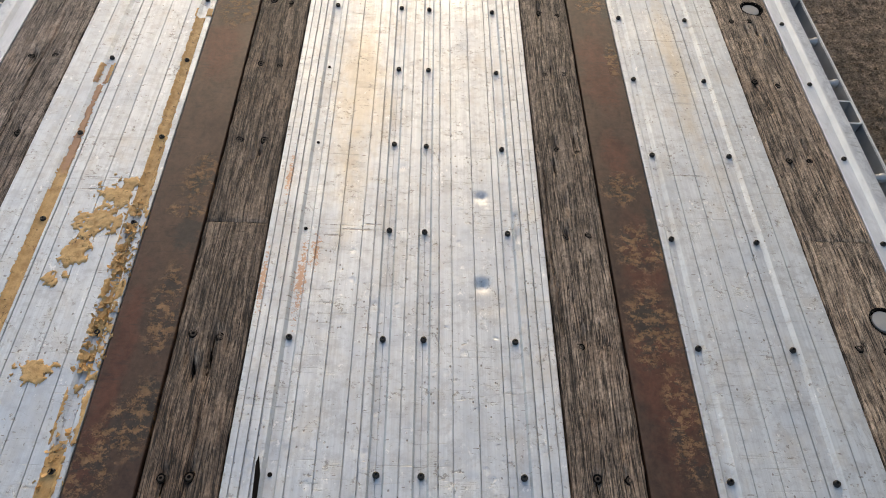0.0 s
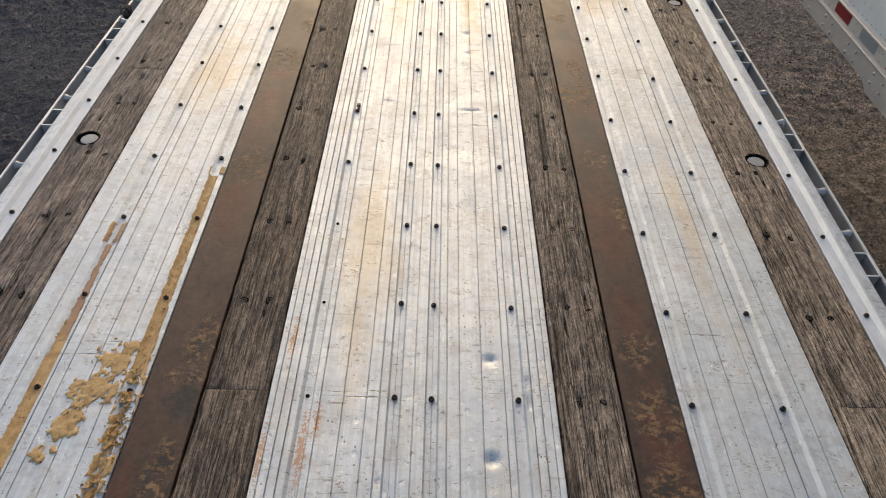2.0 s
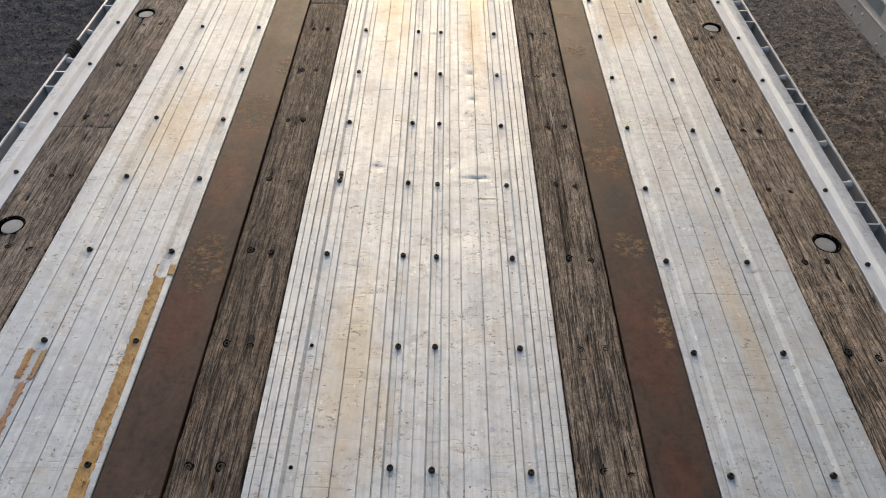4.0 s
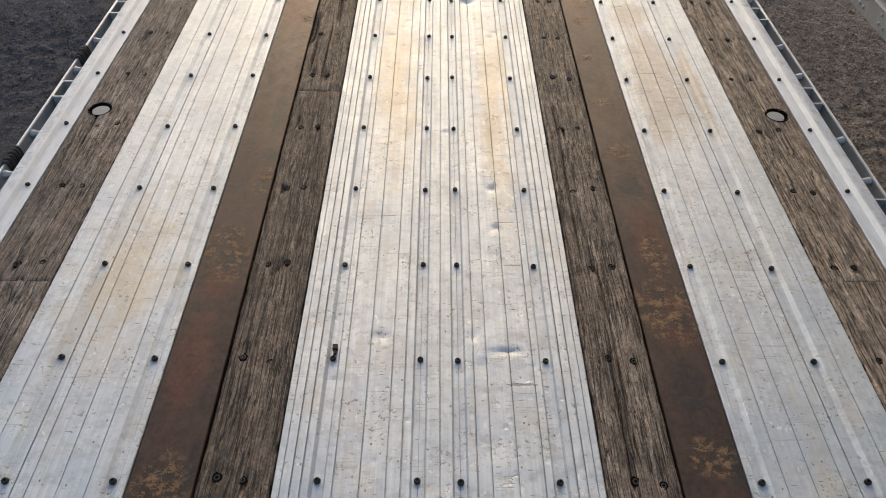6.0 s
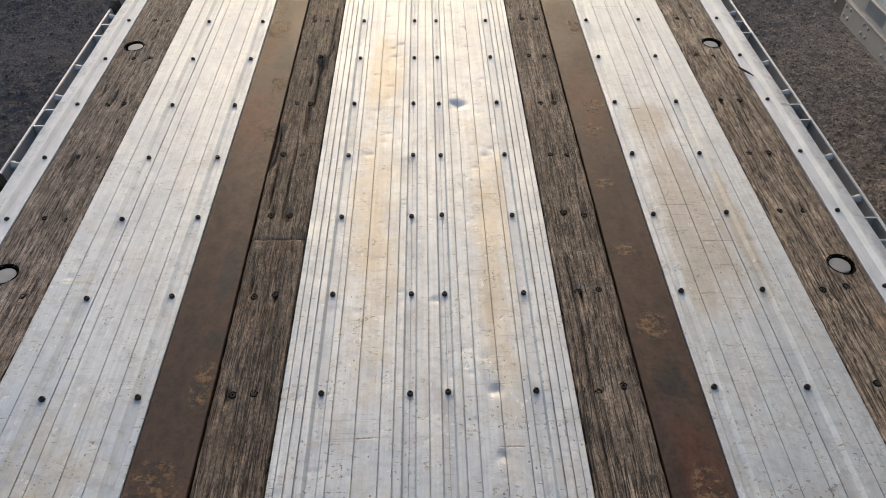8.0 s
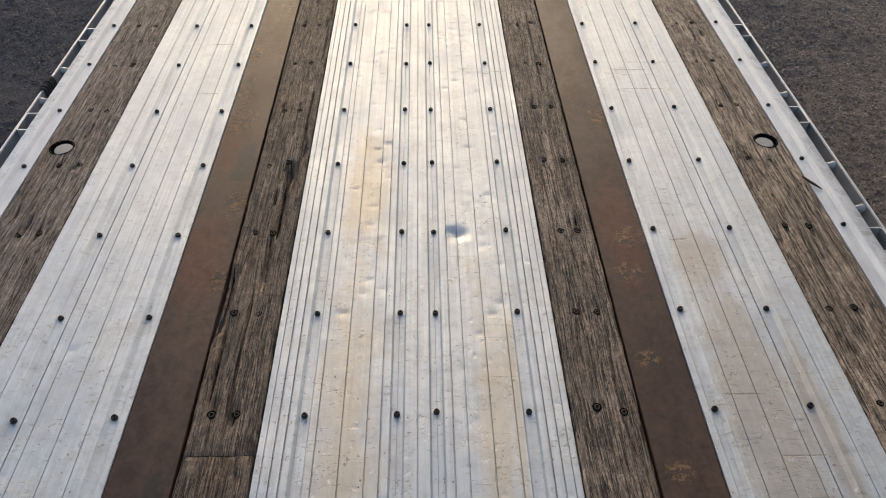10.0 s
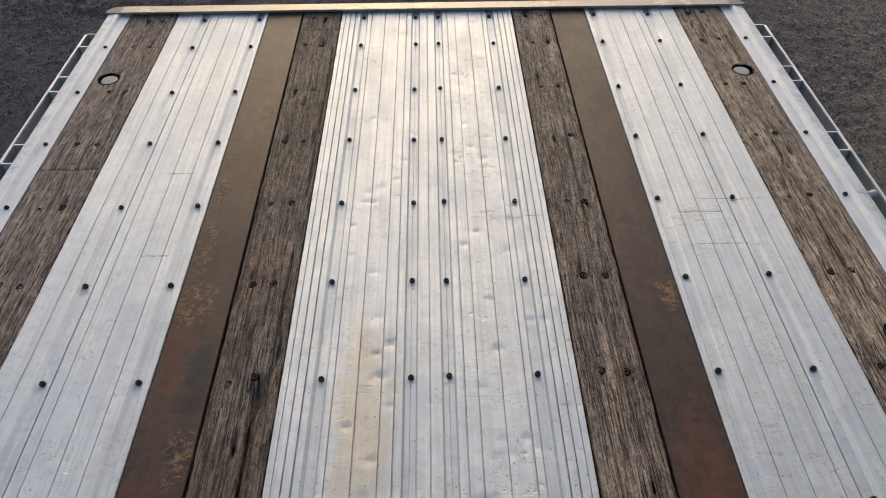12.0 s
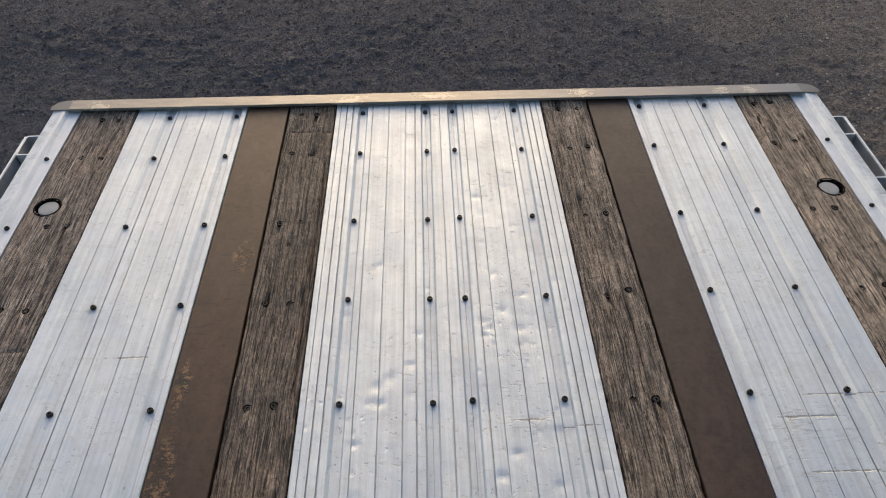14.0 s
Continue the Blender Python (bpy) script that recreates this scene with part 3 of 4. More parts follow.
def build_ground():
    xs = np.concatenate([[-400, -120, -40, -15], np.arange(-7, -4.4, 0.1), np.arange(-4.4, 4.4, 0.0215), np.arange(4.4, 7.01, 0.1), [15, 40, 120, 400]])
    ys = np.concatenate([[-400, -120, -40, -12, -6], np.arange(-3, 0.8, 0.1), np.arange(0.8, 9.5, 0.0215), np.arange(9.5, 14.01, 0.1), [22, 50, 140, 400]])
    gx, gy = np.meshgrid(xs, ys)
    near = (np.abs(gx) < 7.5) & (gy > -3.5) & (gy < 14.5)
    gz = np.where(near, ground_height(gx, gy), -0.02)
    n, m = len(xs), len(ys)
    j, i = np.meshgrid(np.arange(m - 1), np.arange(n - 1), indexing="ij")
    quads = np.stack([j * n + i, j * n + i + 1, (j + 1) * n + i + 1, (j + 1) * n + i], -1).reshape(-1, 4)
    me = bpy.data.meshes.new("ground")
    me.from_pydata(np.stack([gx, gy, gz], -1).reshape(-1, 3).tolist(), [], quads.tolist())
    me.shade_smooth()
    tagged(link("ground", me, GROUND), "dark dirt yard ground, blue-grey at left and brown at right", "ground", kind="structure")
    # loose stones
    rng = np.random.default_rng(11)
    ico = np.array([(1, 0, 0), (-1, 0, 0), (0, 1, 0), (0, -1, 0), (0, 0, 1), (0, 0, -1)], float)
    fc = np.array([(4, 0, 2), (4, 2, 1), (4, 1, 3), (4, 3, 0), (5, 2, 0), (5, 1, 2), (5, 3, 1), (5, 0, 3)])
    count = 230000
    px, py = rng.uniform(-5.5, 5.5, count), rng.uniform(0.8, 12.5, count)
    keep = ((np.abs(px) > 1.25) | (py > 5.9)) & (rng.random(count) < 0.72 + 0.4 * rough_at(px, py))
    px, py = px[keep], py[keep]
    size = np.minimum(0.0050 * (1 - rng.random(len(px))) ** -0.36, 0.015)
    pz = ground_height(px, py)
    ang = rng.uniform(0, 6.28, len(px))
    sq = rng.uniform(0.6, 1.25, (len(px), 3)) * size[:, None]
    v = ico[None] * sq[:, None, :] * rng.uniform(0.7, 1.25, (len(px), 6, 1))
    c, s = np.cos(ang)[:, None], np.sin(ang)[:, None]
    vx, vy = v[..., 0] * c - v[..., 1] * s, v[..., 0] * s + v[..., 1] * c
    vv = np.stack([vx + px[:, None], vy + py[:, None], v[..., 2] * 0.7 + (pz + size * 0.2)[:, None]], -1).reshape(-1, 3)
    ff = (fc[None] + 6 * np.arange(len(px))[:, None, None]).reshape(-1, 3)
    me = bpy.data.meshes.new("gravel")
    me.from_pydata(vv.tolist(), [], ff.tolist())
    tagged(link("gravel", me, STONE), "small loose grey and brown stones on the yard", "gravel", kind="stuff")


build_ground()

# ---- the flatbed trailer ----
trailer = thing("flatbed_trailer", "flatbed trailer with worn aluminium, oak and rusty steel deck", "trailer")
ROW = 0.2942
ROWS_Y = [0.7949 + ROW * k for k in range(-10, 0)] + [0.7949, 1.0918, 1.3784, 1.683, 1.9767, 2.270, 2.564, 2.8612, 3.156, 3.4502, 3.7301, 4.0183, 4.3215, 4.6099, 4.9044, 5.1976, 5.4795, 5.7763, 5.979]


def screw_mesh():
    """A low round head with a socket."""
    bm = bmesh.new()
    n = 12
    rings = [(0.0068, -0.006), (0.0071, 0.0012), (0.0062, 0.0046), (0.0042, 0.0058), (0.0032, 0.0056), (0.0027, 0.0020)]
    vs = [[bm.verts.new((r * math.cos(6.2832 * i / n), r * math.sin(6.2832 * i / n), z)) for i in range(n)] for r, z in rings]
    for a, b in zip(vs, vs[1:]):
        for i in range(n):
            bm.faces.new((a[i], a[(i + 1) % n], b[(i + 1) % n], b[i]))
    bm.faces.new(vs[-1])
    me = bpy.data.meshes.new("screw")
    bm.to_mesh(me)
    bm.free()
    me.materials.append(SCREW)
    return me


def sunk_mesh(seed):
    """A screw sunk in wood: a ragged pit coloured near-black as shade, and a rusty head with a socket."""
    r0 = random.Random(seed)
    bm = bmesh.new()
    n = 14
    rag = [r0.uniform(0.86, 1.14) for _ in range(n)]
    stretch = r0.uniform(1.0, 1.2)
    rings = [(0.0098, -0.0040, 1), (0.0086, -0.0012, 1), (0.0064, -0.0022, 0), (0.0058, -0.0010, 0), (0.0033, -0.0008, 0), (0.0028, -0.0026, 0)]
    vs = []
    for r, z, ragged in rings:
        f = [(rag[i] if ragged else 1.0) for i in range(n)]
        vs.append([bm.verts.new((r * f[i] * math.cos(6.2832 * i / n), r * f[i] * (stretch if ragged else 1) * math.sin(6.2832 * i / n), z)) for i in range(n)])
    for q, (a, b) in enumerate(zip(vs, vs[1:])):
        for i in range(n):
            bm.faces.new((a[i], a[(i + 1) % n], b[(i + 1) % n], b[i])).material_index = 0 if q in (2, 3) else 1
    bm.faces.new(vs[-1]).material_index = 1
    me = bpy.data.meshes.new("sunk_screw")
    bm.to_mesh(me)
    bm.free()
    me.materials.append(RUSTY_SCREW)
    me.materials.append(PIT_SHADE)
    return me


def hole_mesh():
    # a solid black disc painted as the shade of an open hole
    bm = bmesh.new()
    bmesh.ops.create_cone(bm, cap_ends=True, segments=10, radius1=0.0048, radius2=0.0042, depth=0.002)
    me = bpy.data.meshes.new("hole_shade_disc")
    bm.to_mesh(me)
    bm.free()
    me.materials.append(PIT_SHADE)
    return me


SCREW_ME, SUNK_MES, HOLE_ME = screw_mesh(), [sunk_mesh(q) for q in range(5)], hole_mesh()
rnd = random.Random(4)


def drive(me, name, x, y, z, parent, tilt=4):
    ob = link(name, me, None, parent)
    ob.matrix_basis = pose(x, y, z, rnd.uniform(-tilt, tilt), rnd.uniform(-tilt, tilt), rnd.uniform(0, 360))
    return ob


# aluminium panels
GROOVE = 0.0078


def panel_profile(x0, x1, slots, grooves):
    """Upper line with narrow slots and broad screw grooves, closed below."""
    marks = [("s", s, w) for s, w in slots] + [("g", a, b) for a, b in grooves]
    pts = [(x0, DECK - 0.03), (x0, DECK - 0.002), (x0 + 0.002, DECK)]
    for kind, a, b in sorted(marks, key=lambda q: q[1]):
        if kind == "s":
            pts += [(a - b - 0.0006, DECK), (a - b, DECK - 4.5 * b), (a + b, DECK - 4.5 * b), (a + b + 0.0006, DECK)]
        else:
            c, low = (a + b) / 2, DECK - GROOVE
            if x1 - x0 < 0.5:        # one wall is the gentler
                wl, wr = (0.0050, 0.0095) if x0 > 0 else (0.0095, 0.0050)
            else:
                wl, wr = (0.0075, 0.0040) if c < -0.1 else (0.0042, 0.0042)
            pts += [(a, DECK), (a + wl, low)]
            if x1 - x0 > 0.5 and abs(c) < 0.1:      # a fine line along the floor of the two inner grooves
                pts += [(c - 0.0010, low), (c - 0.0003, low - 0.0012), (c + 0.0005, low)]
            pts += [(b - wr, low), (b, DECK)]
    return pts + [(x1 - 0.002, DECK), (x1, DECK - 0.002), (x1, DECK - 0.03)]


wave_a, wave_b = Field(0.055, 0.11, 21), Field(0.02, 0.035, 22)
dent_rng = np.random.default_rng(8)
DENTS = []
for _ in range(70):      # knocks come in clusters
    cx, cy, q = dent_rng.uniform(-0.32, 0.32), dent_rng.uniform(0.3, 6.0), dent_rng.integers(1, 6)
    if dent_rng.random() < 0.4:
        cx = dent_rng.choice((-1, 1)) * dent_rng.uniform(0.63, 0.95)
    for _ in range(q):
        rx = dent_rng.uniform(0.004, 0.011)
        DENTS.append((cx + dent_rng.normal(0, 0.035), cy + dent_rng.normal(0, 0.06), rx, rx * dent_rng.uniform(0.5, 1.1), dent_rng.uniform(0.0008, 0.0024)))
for _ in range(60):
    rx = dent_rng.uniform(0.007, 0.013)
    DENTS.append((dent_rng.choice((-0.18, -0.1, 0.12, 0.19)) + dent_rng.normal(0, 0.03), dent_rng.uniform(3.5, 5.6), rx, rx * dent_rng.uniform(0.6, 1.0), dent_rng.uniform(0.0015, 0.0035)))
DENTS += [(0.181, 1.203, 0.013, 0.012, 0.0075), (0.176, 0.938, 0.014, 0.014, 0.010), (0.108, 4.004, 0.022, 0.022, 0.0125), (0.088, 4.018, 0.010, 0.010, 0.005), (0.15, 2.86, 0.014, 0.013, 0.006), (0.155, 2.70, 0.010, 0.010, 0.0045), (0.02, 3.13, 0.012, 0.010, 0.004), (0.266, 1.085, 0.007, 0.022, 0.006), (0.263, 1.135, 0.007, 0.018, 0.005), (0.270, 1.045, 0.006, 0.014, 0.004), (0.154, 2.290, 0.030, 0.007, 0.005), (-0.135, 2.330, 0.016, 0.012, 0.004), (0.079, 2.336, 0.010, 0.014, 0.004), (0.10, 2.25, 0.008, 0.02, 0.003)]


def dented(x, y):
    z = 0.0007 * wave_a(x, y) + 0.0004 * wave_b(x, y) - 0.0011
    rows, cols = y[:, 0], x[0]
    for cx, cy, rx, ry, h in DENTS:
        j, i = np.nonzero(np.abs(rows - cy) < 3 * ry)[0], np.nonzero(np.abs(cols - cx) < 3 * rx)[0]
        if len(j) and len(i):
            w = np.ix_(j, i)
            z[w] -= h * np.exp(-((x[w] - cx) / rx) ** 2 - ((y[w] - cy) / ry) ** 2)
    return z


def fill_profile(pts):
    out = []
    for a, b in zip(pts, pts[1:]):
        out.append(a)
        if a[1] == DECK and b[1] == DECK and b[0] - a[0] > 0.011:
            n = int((b[0] - a[0]) / 0.0055)
            out += [(a[0] + (b[0] - a[0]) * i / n, DECK) for i in range(1, n)]
    return out + [pts[-1]]


FINE_Y = list(np.arange(Y0, 0.2, 0.2)) + list(np.arange(0.2, Y1, 0.0066)) + [Y1]
MID = [(0.0009, 0.0009), (0.0765, 0.0012), (0.106, 0.0009), (0.1585, 0.0010), (0.2106, 0.0010), (0.2735, 0.0015), (0.2935, 0.0013), (0.313, 0.0008)]
SIDE = [(0.690, 0.0006), (0.746, 0.0006), (0.8055, 0.0006), (0.8337, 0.0010), (0.907, 0.0006)]


def build_panel(x0, x1, slots, grooves, label, missing=()):
    pan = swept_part("aluminium_panel", sweep(fill_profile(panel_profile(x0, x1, slots, grooves)), FINE_Y, dented), ALU, trailer, label)
    for a, b in grooves:
        for k, y in enumerate(ROWS_Y):
            c = (a + b) / 2
            if (round(c, 2), k - 10) in missing:
                drive(HOLE_ME, "screw_hole", c, y, DECK - GROOVE, pan, 0)
            else:
                drive(SCREW_ME, "screw", c + rnd.uniform(-0.0015, 0.0015), y + rnd.uniform(-0.003, 0.003), DECK - GROOVE + 0.001, pan)
    return pan


mid_grooves = [(-0.2580, -0.2265), (-0.0590, -0.0265), (0.0265, 0.0590), (0.2265, 0.2580)]
build_panel(-0.3283, 0.3283, sorted(MID + [(-s, w) for s, w in MID[1:]]), mid_grooves, "wide scuffed aluminium deck panel with screw grooves",
            {(-0.24, -1), (-0.24, 1), (-0.24, 2), (-0.24, 3)})
build_panel(0.616, 0.964, SIDE, [(0.631, 0.661), (0.841, 0.874)], "scratched aluminium deck panel")
left_panel = build_panel(-0.964, -0.616, [(-s, w) for s, w in SIDE[::-1]], [(-0.874, -0.841), (-0.661, -0.631)], "aluminium deck panel with ochre residue")


# steel strips
def build_strip(x0, x1):
    w = Field(0.08, 0.3, int(abs(x0) * 1000))
    pts = [(x0, DECK - 0.02), (x0, DECK - 0.0015), (x0 + 0.0015, DECK)] + [(x0 + (x1 - x0) * i / 6, DECK) for i in range(1, 6)] + [(x1 - 0.0015, DECK), (x1, DECK - 0.0015), (x1, DECK - 0.02)]
    swept_part("steel_strip", sweep(pts, list(np.arange(Y0, Y1, 0.05)) + [Y1 - 0.006], lambda x, y: 0.0009 * w(x, y) - 0.001), RUST, trailer, "rusty brown flat steel strip", smooth=30)


build_strip(0.4835, 0.6125)
build_strip(-0.6125, -0.4835)


# oak planks
def build_plank(x0, x1, y0, y1, material, screws, seed, splits=(), holes=()):
    g1, g2, g3 = Field(0.007, 0.16, seed), Field(0.016, 0.5, seed + 1), Field(0.012, 0.02, seed + 2)
    edge = Field(9, 0.03, seed + 3)
    nx = int((x1 - x0) / 0.0030)
    ys = np.concatenate([np.arange(y0, min(0.2, y1), 0.1), np.arange(max(0.2, y0), y1 - 0.004, 0.0085), [y1]])
    us = np.concatenate([[0], np.linspace(0, 1, nx)])
    gu, gy = np.meshgrid(us, ys)
    left, right = x0 + 0.0015 + 0.0018 * edge(gu * 0, gy), x1 - 0.0015 - 0.0018 * edge(gu * 0 + 900, gy)
    gx = left + gu * (right - left)
    z = 0.0004 * g1(gx, gy) + 0.0010 * g2(gx, gy) + 0.0006 * g3(gx, gy) - 0.0022
    z = z - 0.0022 * np.clip(g1(gx * 0.55, gy * 0.45) - 0.55, 0, 1)
    d = np.minimum(gx - left, right - gx)
    z = z - 0.0035 * np.exp(-d / 0.003)
    z = z - 0.002 * np.exp(-np.minimum(gy - y0, y1 - gy) / 0.003)
    for sy in ROWS_Y:
        if y0 + 0.01 < sy < y1 - 0.01:
            for sx in screws:
                z = z - 0.0022 * np.exp(-((gx - sx) / 0.012) ** 2 - ((gy - sy) / 0.014) ** 2)
    torn = np.zeros(gx.shape, bool)
    for cx, ya, yb, wd, dp in splits:
        path = cx + 0.006 * g2(gx * 0, gy * 2)
        fade = np.clip(np.minimum(gy - ya, yb - gy) / 0.05, 0, 1)
        z = z - dp * fade * np.exp(-((gx - path) / wd) ** 2)
        if dp >= 0.012:
            torn |= np.abs(gx - path + 0.3 * wd * g3(gx, gy)) < 0.7 * wd * np.sqrt(fade) * (0.7 + 0.5 * g2(gx * 3, gy * 4))
    torn[:, :2] = False
    verts = np.stack([gx, gy, DECK + z], -1)
    n, m = nx + 1, len(ys)
    verts[:, 0, 2] = DECK - 0.03
    skirt = verts[:, -1:].copy()
    skirt[..., 2] = DECK - 0.03
    torn = np.concatenate([torn, np.zeros((m, 1), bool)], 1)
    verts = np.concatenate([verts, skirt], 1)
    n += 1
    j, i = np.meshgrid(np.arange(m - 1), np.arange(n - 1), indexing="ij")
    quads = np.stack([j * n + i, j * n + i + 1, (j + 1) * n + i + 1, (j + 1) * n + i], -1).reshape(-1, 4)
    quads = quads[~torn.reshape(-1)[quads].all(1)]
    if holes:
        c = verts.reshape(-1, 3)[quads].mean(1)
        for hx, hy, r in holes:
            quads = quads[(c[:, 0] - hx) ** 2 + (c[:, 1] - hy) ** 2 > r * r]
            c = verts.reshape(-1, 3)[quads].mean(1)
    faces = quads.tolist() + [list(range(n))[::-1], list(range((m - 1) * n, m * n))]
    me = bpy.data.meshes.new("wood_plank")
    me.from_pydata(verts.reshape(-1, 3).tolist(), [], faces)
    plank = link("wood_plank", me, material, trailer)
    for y in ROWS_Y:
        if y0 + 0.01 < y < y1 - 0.01:
            for sx in screws:
                ob = drive(rnd.choice(SUNK_MES), "screw", sx + rnd.uniform(-0.006, 0.006), y + rnd.uniform(-0.012, 0.008), DECK - 0.0008 - rnd.uniform(0, 0.0012), plank, 5)
                ob.matrix_basis = ob.matrix_basis @ Matrix.Rotation(-ob.matrix_basis.to_euler().z + rnd.uniform(-0.3, 0.3), 4, "Z") @ Matrix.Scale(rnd.uniform(0.88, 1.12), 4)
    return plank


HOLE_Y = [-1.49, -0.31, 0.872, 2.053, 3.238, 4.412, 5.563]
HOLE_R = 0.0345


def plank_run(x0, x1, joints, material, screws, seed, splits=(), holes=()):
    ends = [Y0] + joints + [Y1 - 0.004]
    for q, (a, b) in enumerate(zip(ends, ends[1:])):
        mine = [s for s in splits if a - 0.3 < s[1] and s[2] < b + 0.3]
        # fibres torn out beside the screws, and here and there between them
        r = random.Random(seed + q)
        for y in ROWS_Y:
            for sx in screws:
                if a + 0.03 < y < b - 0.03 and y > 0.3 and r.random() < 0.5:
                    long, up = r.uniform(0.05, 0.10), r.random()
                    mine.append((sx + r.uniform(-0.008, 0.008), y - long * up, y + long * (1 - up), r.uniform(0.0040, 0.0062), 0.0125))
        for _ in range(int((b - max(a, 0.3)) * 2.4)):
            y, long = r.uniform(max(a, 0.3) + 0.06, b - 0.06), r.uniform(0.04, 0.11)
            mine.append((r.uniform(x0 + 0.012, x1 - 0.012), y - long / 2, y + long / 2, r.uniform(0.0035, 0.0060), r.choice((0.007, 0.0125))))
        build_plank(x0, x1, a + 0.0007, b - 0.0007, material, screws, seed + 10 * q, mine, [h for h in holes if a < h[1] < b])


plank_run(-0.4800, -0.3315, [1.101, 3.356, 5.880], WOOD_IN, (-0.442, -0.386), 100,
          [(-0.379, 3.98, 4.33, 0.0085, 0.014), (-0.392, 3.80, 4.03, 0.0075, 0.013), (-0.379, 4.215, 4.345, 0.016, 0.022), (-0.358, 4.17, 4.36, 0.006, 0.012), (-0.350, 4.32, 4.42, 0.010, 0.013), (-0.352, 4.4, 4.75, 0.003, 0.011), (-0.340, 4.36, 4.44, 0.009, 0.010),
           (-0.474, 3.66, 3.90, 0.011, 0.020), (-0.455, 3.45, 3.75, 0.004, 0.012), (-0.41, 3.40, 3.80, 0.003, 0.009), (-0.345, 4.9, 5.75, 0.003, 0.009), (-0.40, 0.3, 0.66, 0.003, 0.007), (-0.398, 0.66, 0.83, 0.007, 0.012), (-0.428, 0.67, 0.755, 0.011, 0.013), (-0.365, 0.74, 0.81, 0.006, 0.008)])
plank_run(0.3315, 0.4800, [], WOOD_TAN, (0.386, 0.442), 200,
          [(0.384, 1.93, 2.26, 0.0025, 0.010), (0.402, 2.0, 2.6, 0.0025, 0.010), (0.37, 2.6, 3.3, 0.003, 0.008), (0.345, 0.8, 1.35, 0.003, 0.008), (0.43, 4.7, 5.3, 0.003, 0.006)])
plank_run(-1.1505, -0.9675, [2.500, 5.070], WOOD_GREY, (-1.075, -1.015), 300,
          [(-1.065, 4.02, 4.11, 0.007, 0.013), (-1.115, 4.07, 4.15, 0.006, 0.013), (-1.102, 2.13, 2.21, 0.006, 0.0125), (-1.048, 2.40, 2.47, 0.006, 0.0125), (-1.05, 1.2, 1.9, 0.003, 0.007), (-1.09, 3.0, 3.25, 0.004, 0.008)], [(-1.096, y, HOLE_R) for y in HOLE_Y])
plank_run(0.9675, 1.1505, [1.099, 2.516], WOOD_OUT, (1.015, 1.075), 400,
          [(1.097, 1.84, 1.93, 0.007, 0.013), (1.049, 1.90, 1.97, 0.006, 0.013), (1.140, 1.80, 1.88, 0.006, 0.0125), (1.096, 5.07, 5.15, 0.006, 0.0125), (1.067, 5.0, 5.09, 0.007, 0.013), (1.02, 0.4, 1.0, 0.003, 0.007), (1.06, 4.6, 5.2, 0.003, 0.007), (1.11, 5.6, 6.0, 0.003, 0.008)], [(1.096, y, HOLE_R) for y in HOLE_Y])


# round tie-down cups let into the outer planks
def turned(rings, n):
    """A lathe shape about z, closed by a flat at its last ring."""
    bm = bmesh.new()
    vs = [[bm.verts.new((r * math.cos(6.2832 * i / n), r * math.sin(6.2832 * i / n), z)) for i in range(n)] for r, z in rings]
    for a, b in zip(vs, vs[1:]):
        for i in range(n):
            bm.faces.new((a[i], a[(i + 1) % n], b[(i + 1) % n], b[i]))
    bm.faces.new(vs[-1])
    return bm


slack = random.Random(12)
for side in (-1, 1):
    for y in HOLE_Y:
        cup = part("tie_down_cup", turned([(0.0395, -0.0050), (0.0372, -0.0012), (0.0340, -0.0014), (0.0332, -0.020), (0.028, -0.022)], 28), PIT_SHADE, trailer, "round hole with a loose metal plug", smooth=40)
        cup.location = (side * 1.096, y, DECK)
        plug = part("plug", turned([(0.0270, -0.0190), (0.0274, -0.0062), (0.0268, -0.0050), (0.0254, -0.0046), (0.012, -0.0042)], 28), CUP, cup, "dusty grey metal plug", smooth=30)
        plug.location = (-side * slack.uniform(0.0012, 0.0058), slack.uniform(-0.0045, 0.002), slack.uniform(-0.002, 0.0005))


# side rails with their screws
def build_side_rail(s):
    prof = [(1.1525, -0.03), (1.1525, -0.0040), (1.154, -0.0030), (1.1860, -0.0022), (1.1935, 0.0080), (1.196, 0.0092), (1.200, 0.0095), (1.219, 0.0068), (1.233, 0.0030), (1.2380, 0.0005), (1.2404, -0.003), (1.2410, -0.010),
            (1.2410, -0.15), (1.205, -0.155), (1.205, -0.148), (1.234, -0.143), (1.234, -0.03)]
    w = Field(0.05, 0.14, 77)
    rail = swept_part("side_rail", sweep([(s * x, DECK + z) for x, z in prof][::s], list(np.arange(Y0, Y1, 0.04)) + [Y1 + 0.004], lambda x, y: 0.0007 * w(x, y)), RAIL, trailer, "pale aluminium side rail with a raised ridge", smooth=20)
    for y in ROWS_Y[:-1]:
        drive(SCREW_ME, "screw", s * 1.174, y + rnd.uniform(-0.004, 0.004), DECK - 0.002, rail)


build_side_rail(-1)
build_side_rail(1)

# stake pockets, spools and the outer rub rail
POCKETS = [-1.43, -0.83, -0.235, 0.365, 0.965, 1.565, 2.170, 2.775, 3.362, 3.950, 4.560, 5.150, 5.545, 5.850]
RUB_TOP = DECK - 0.045


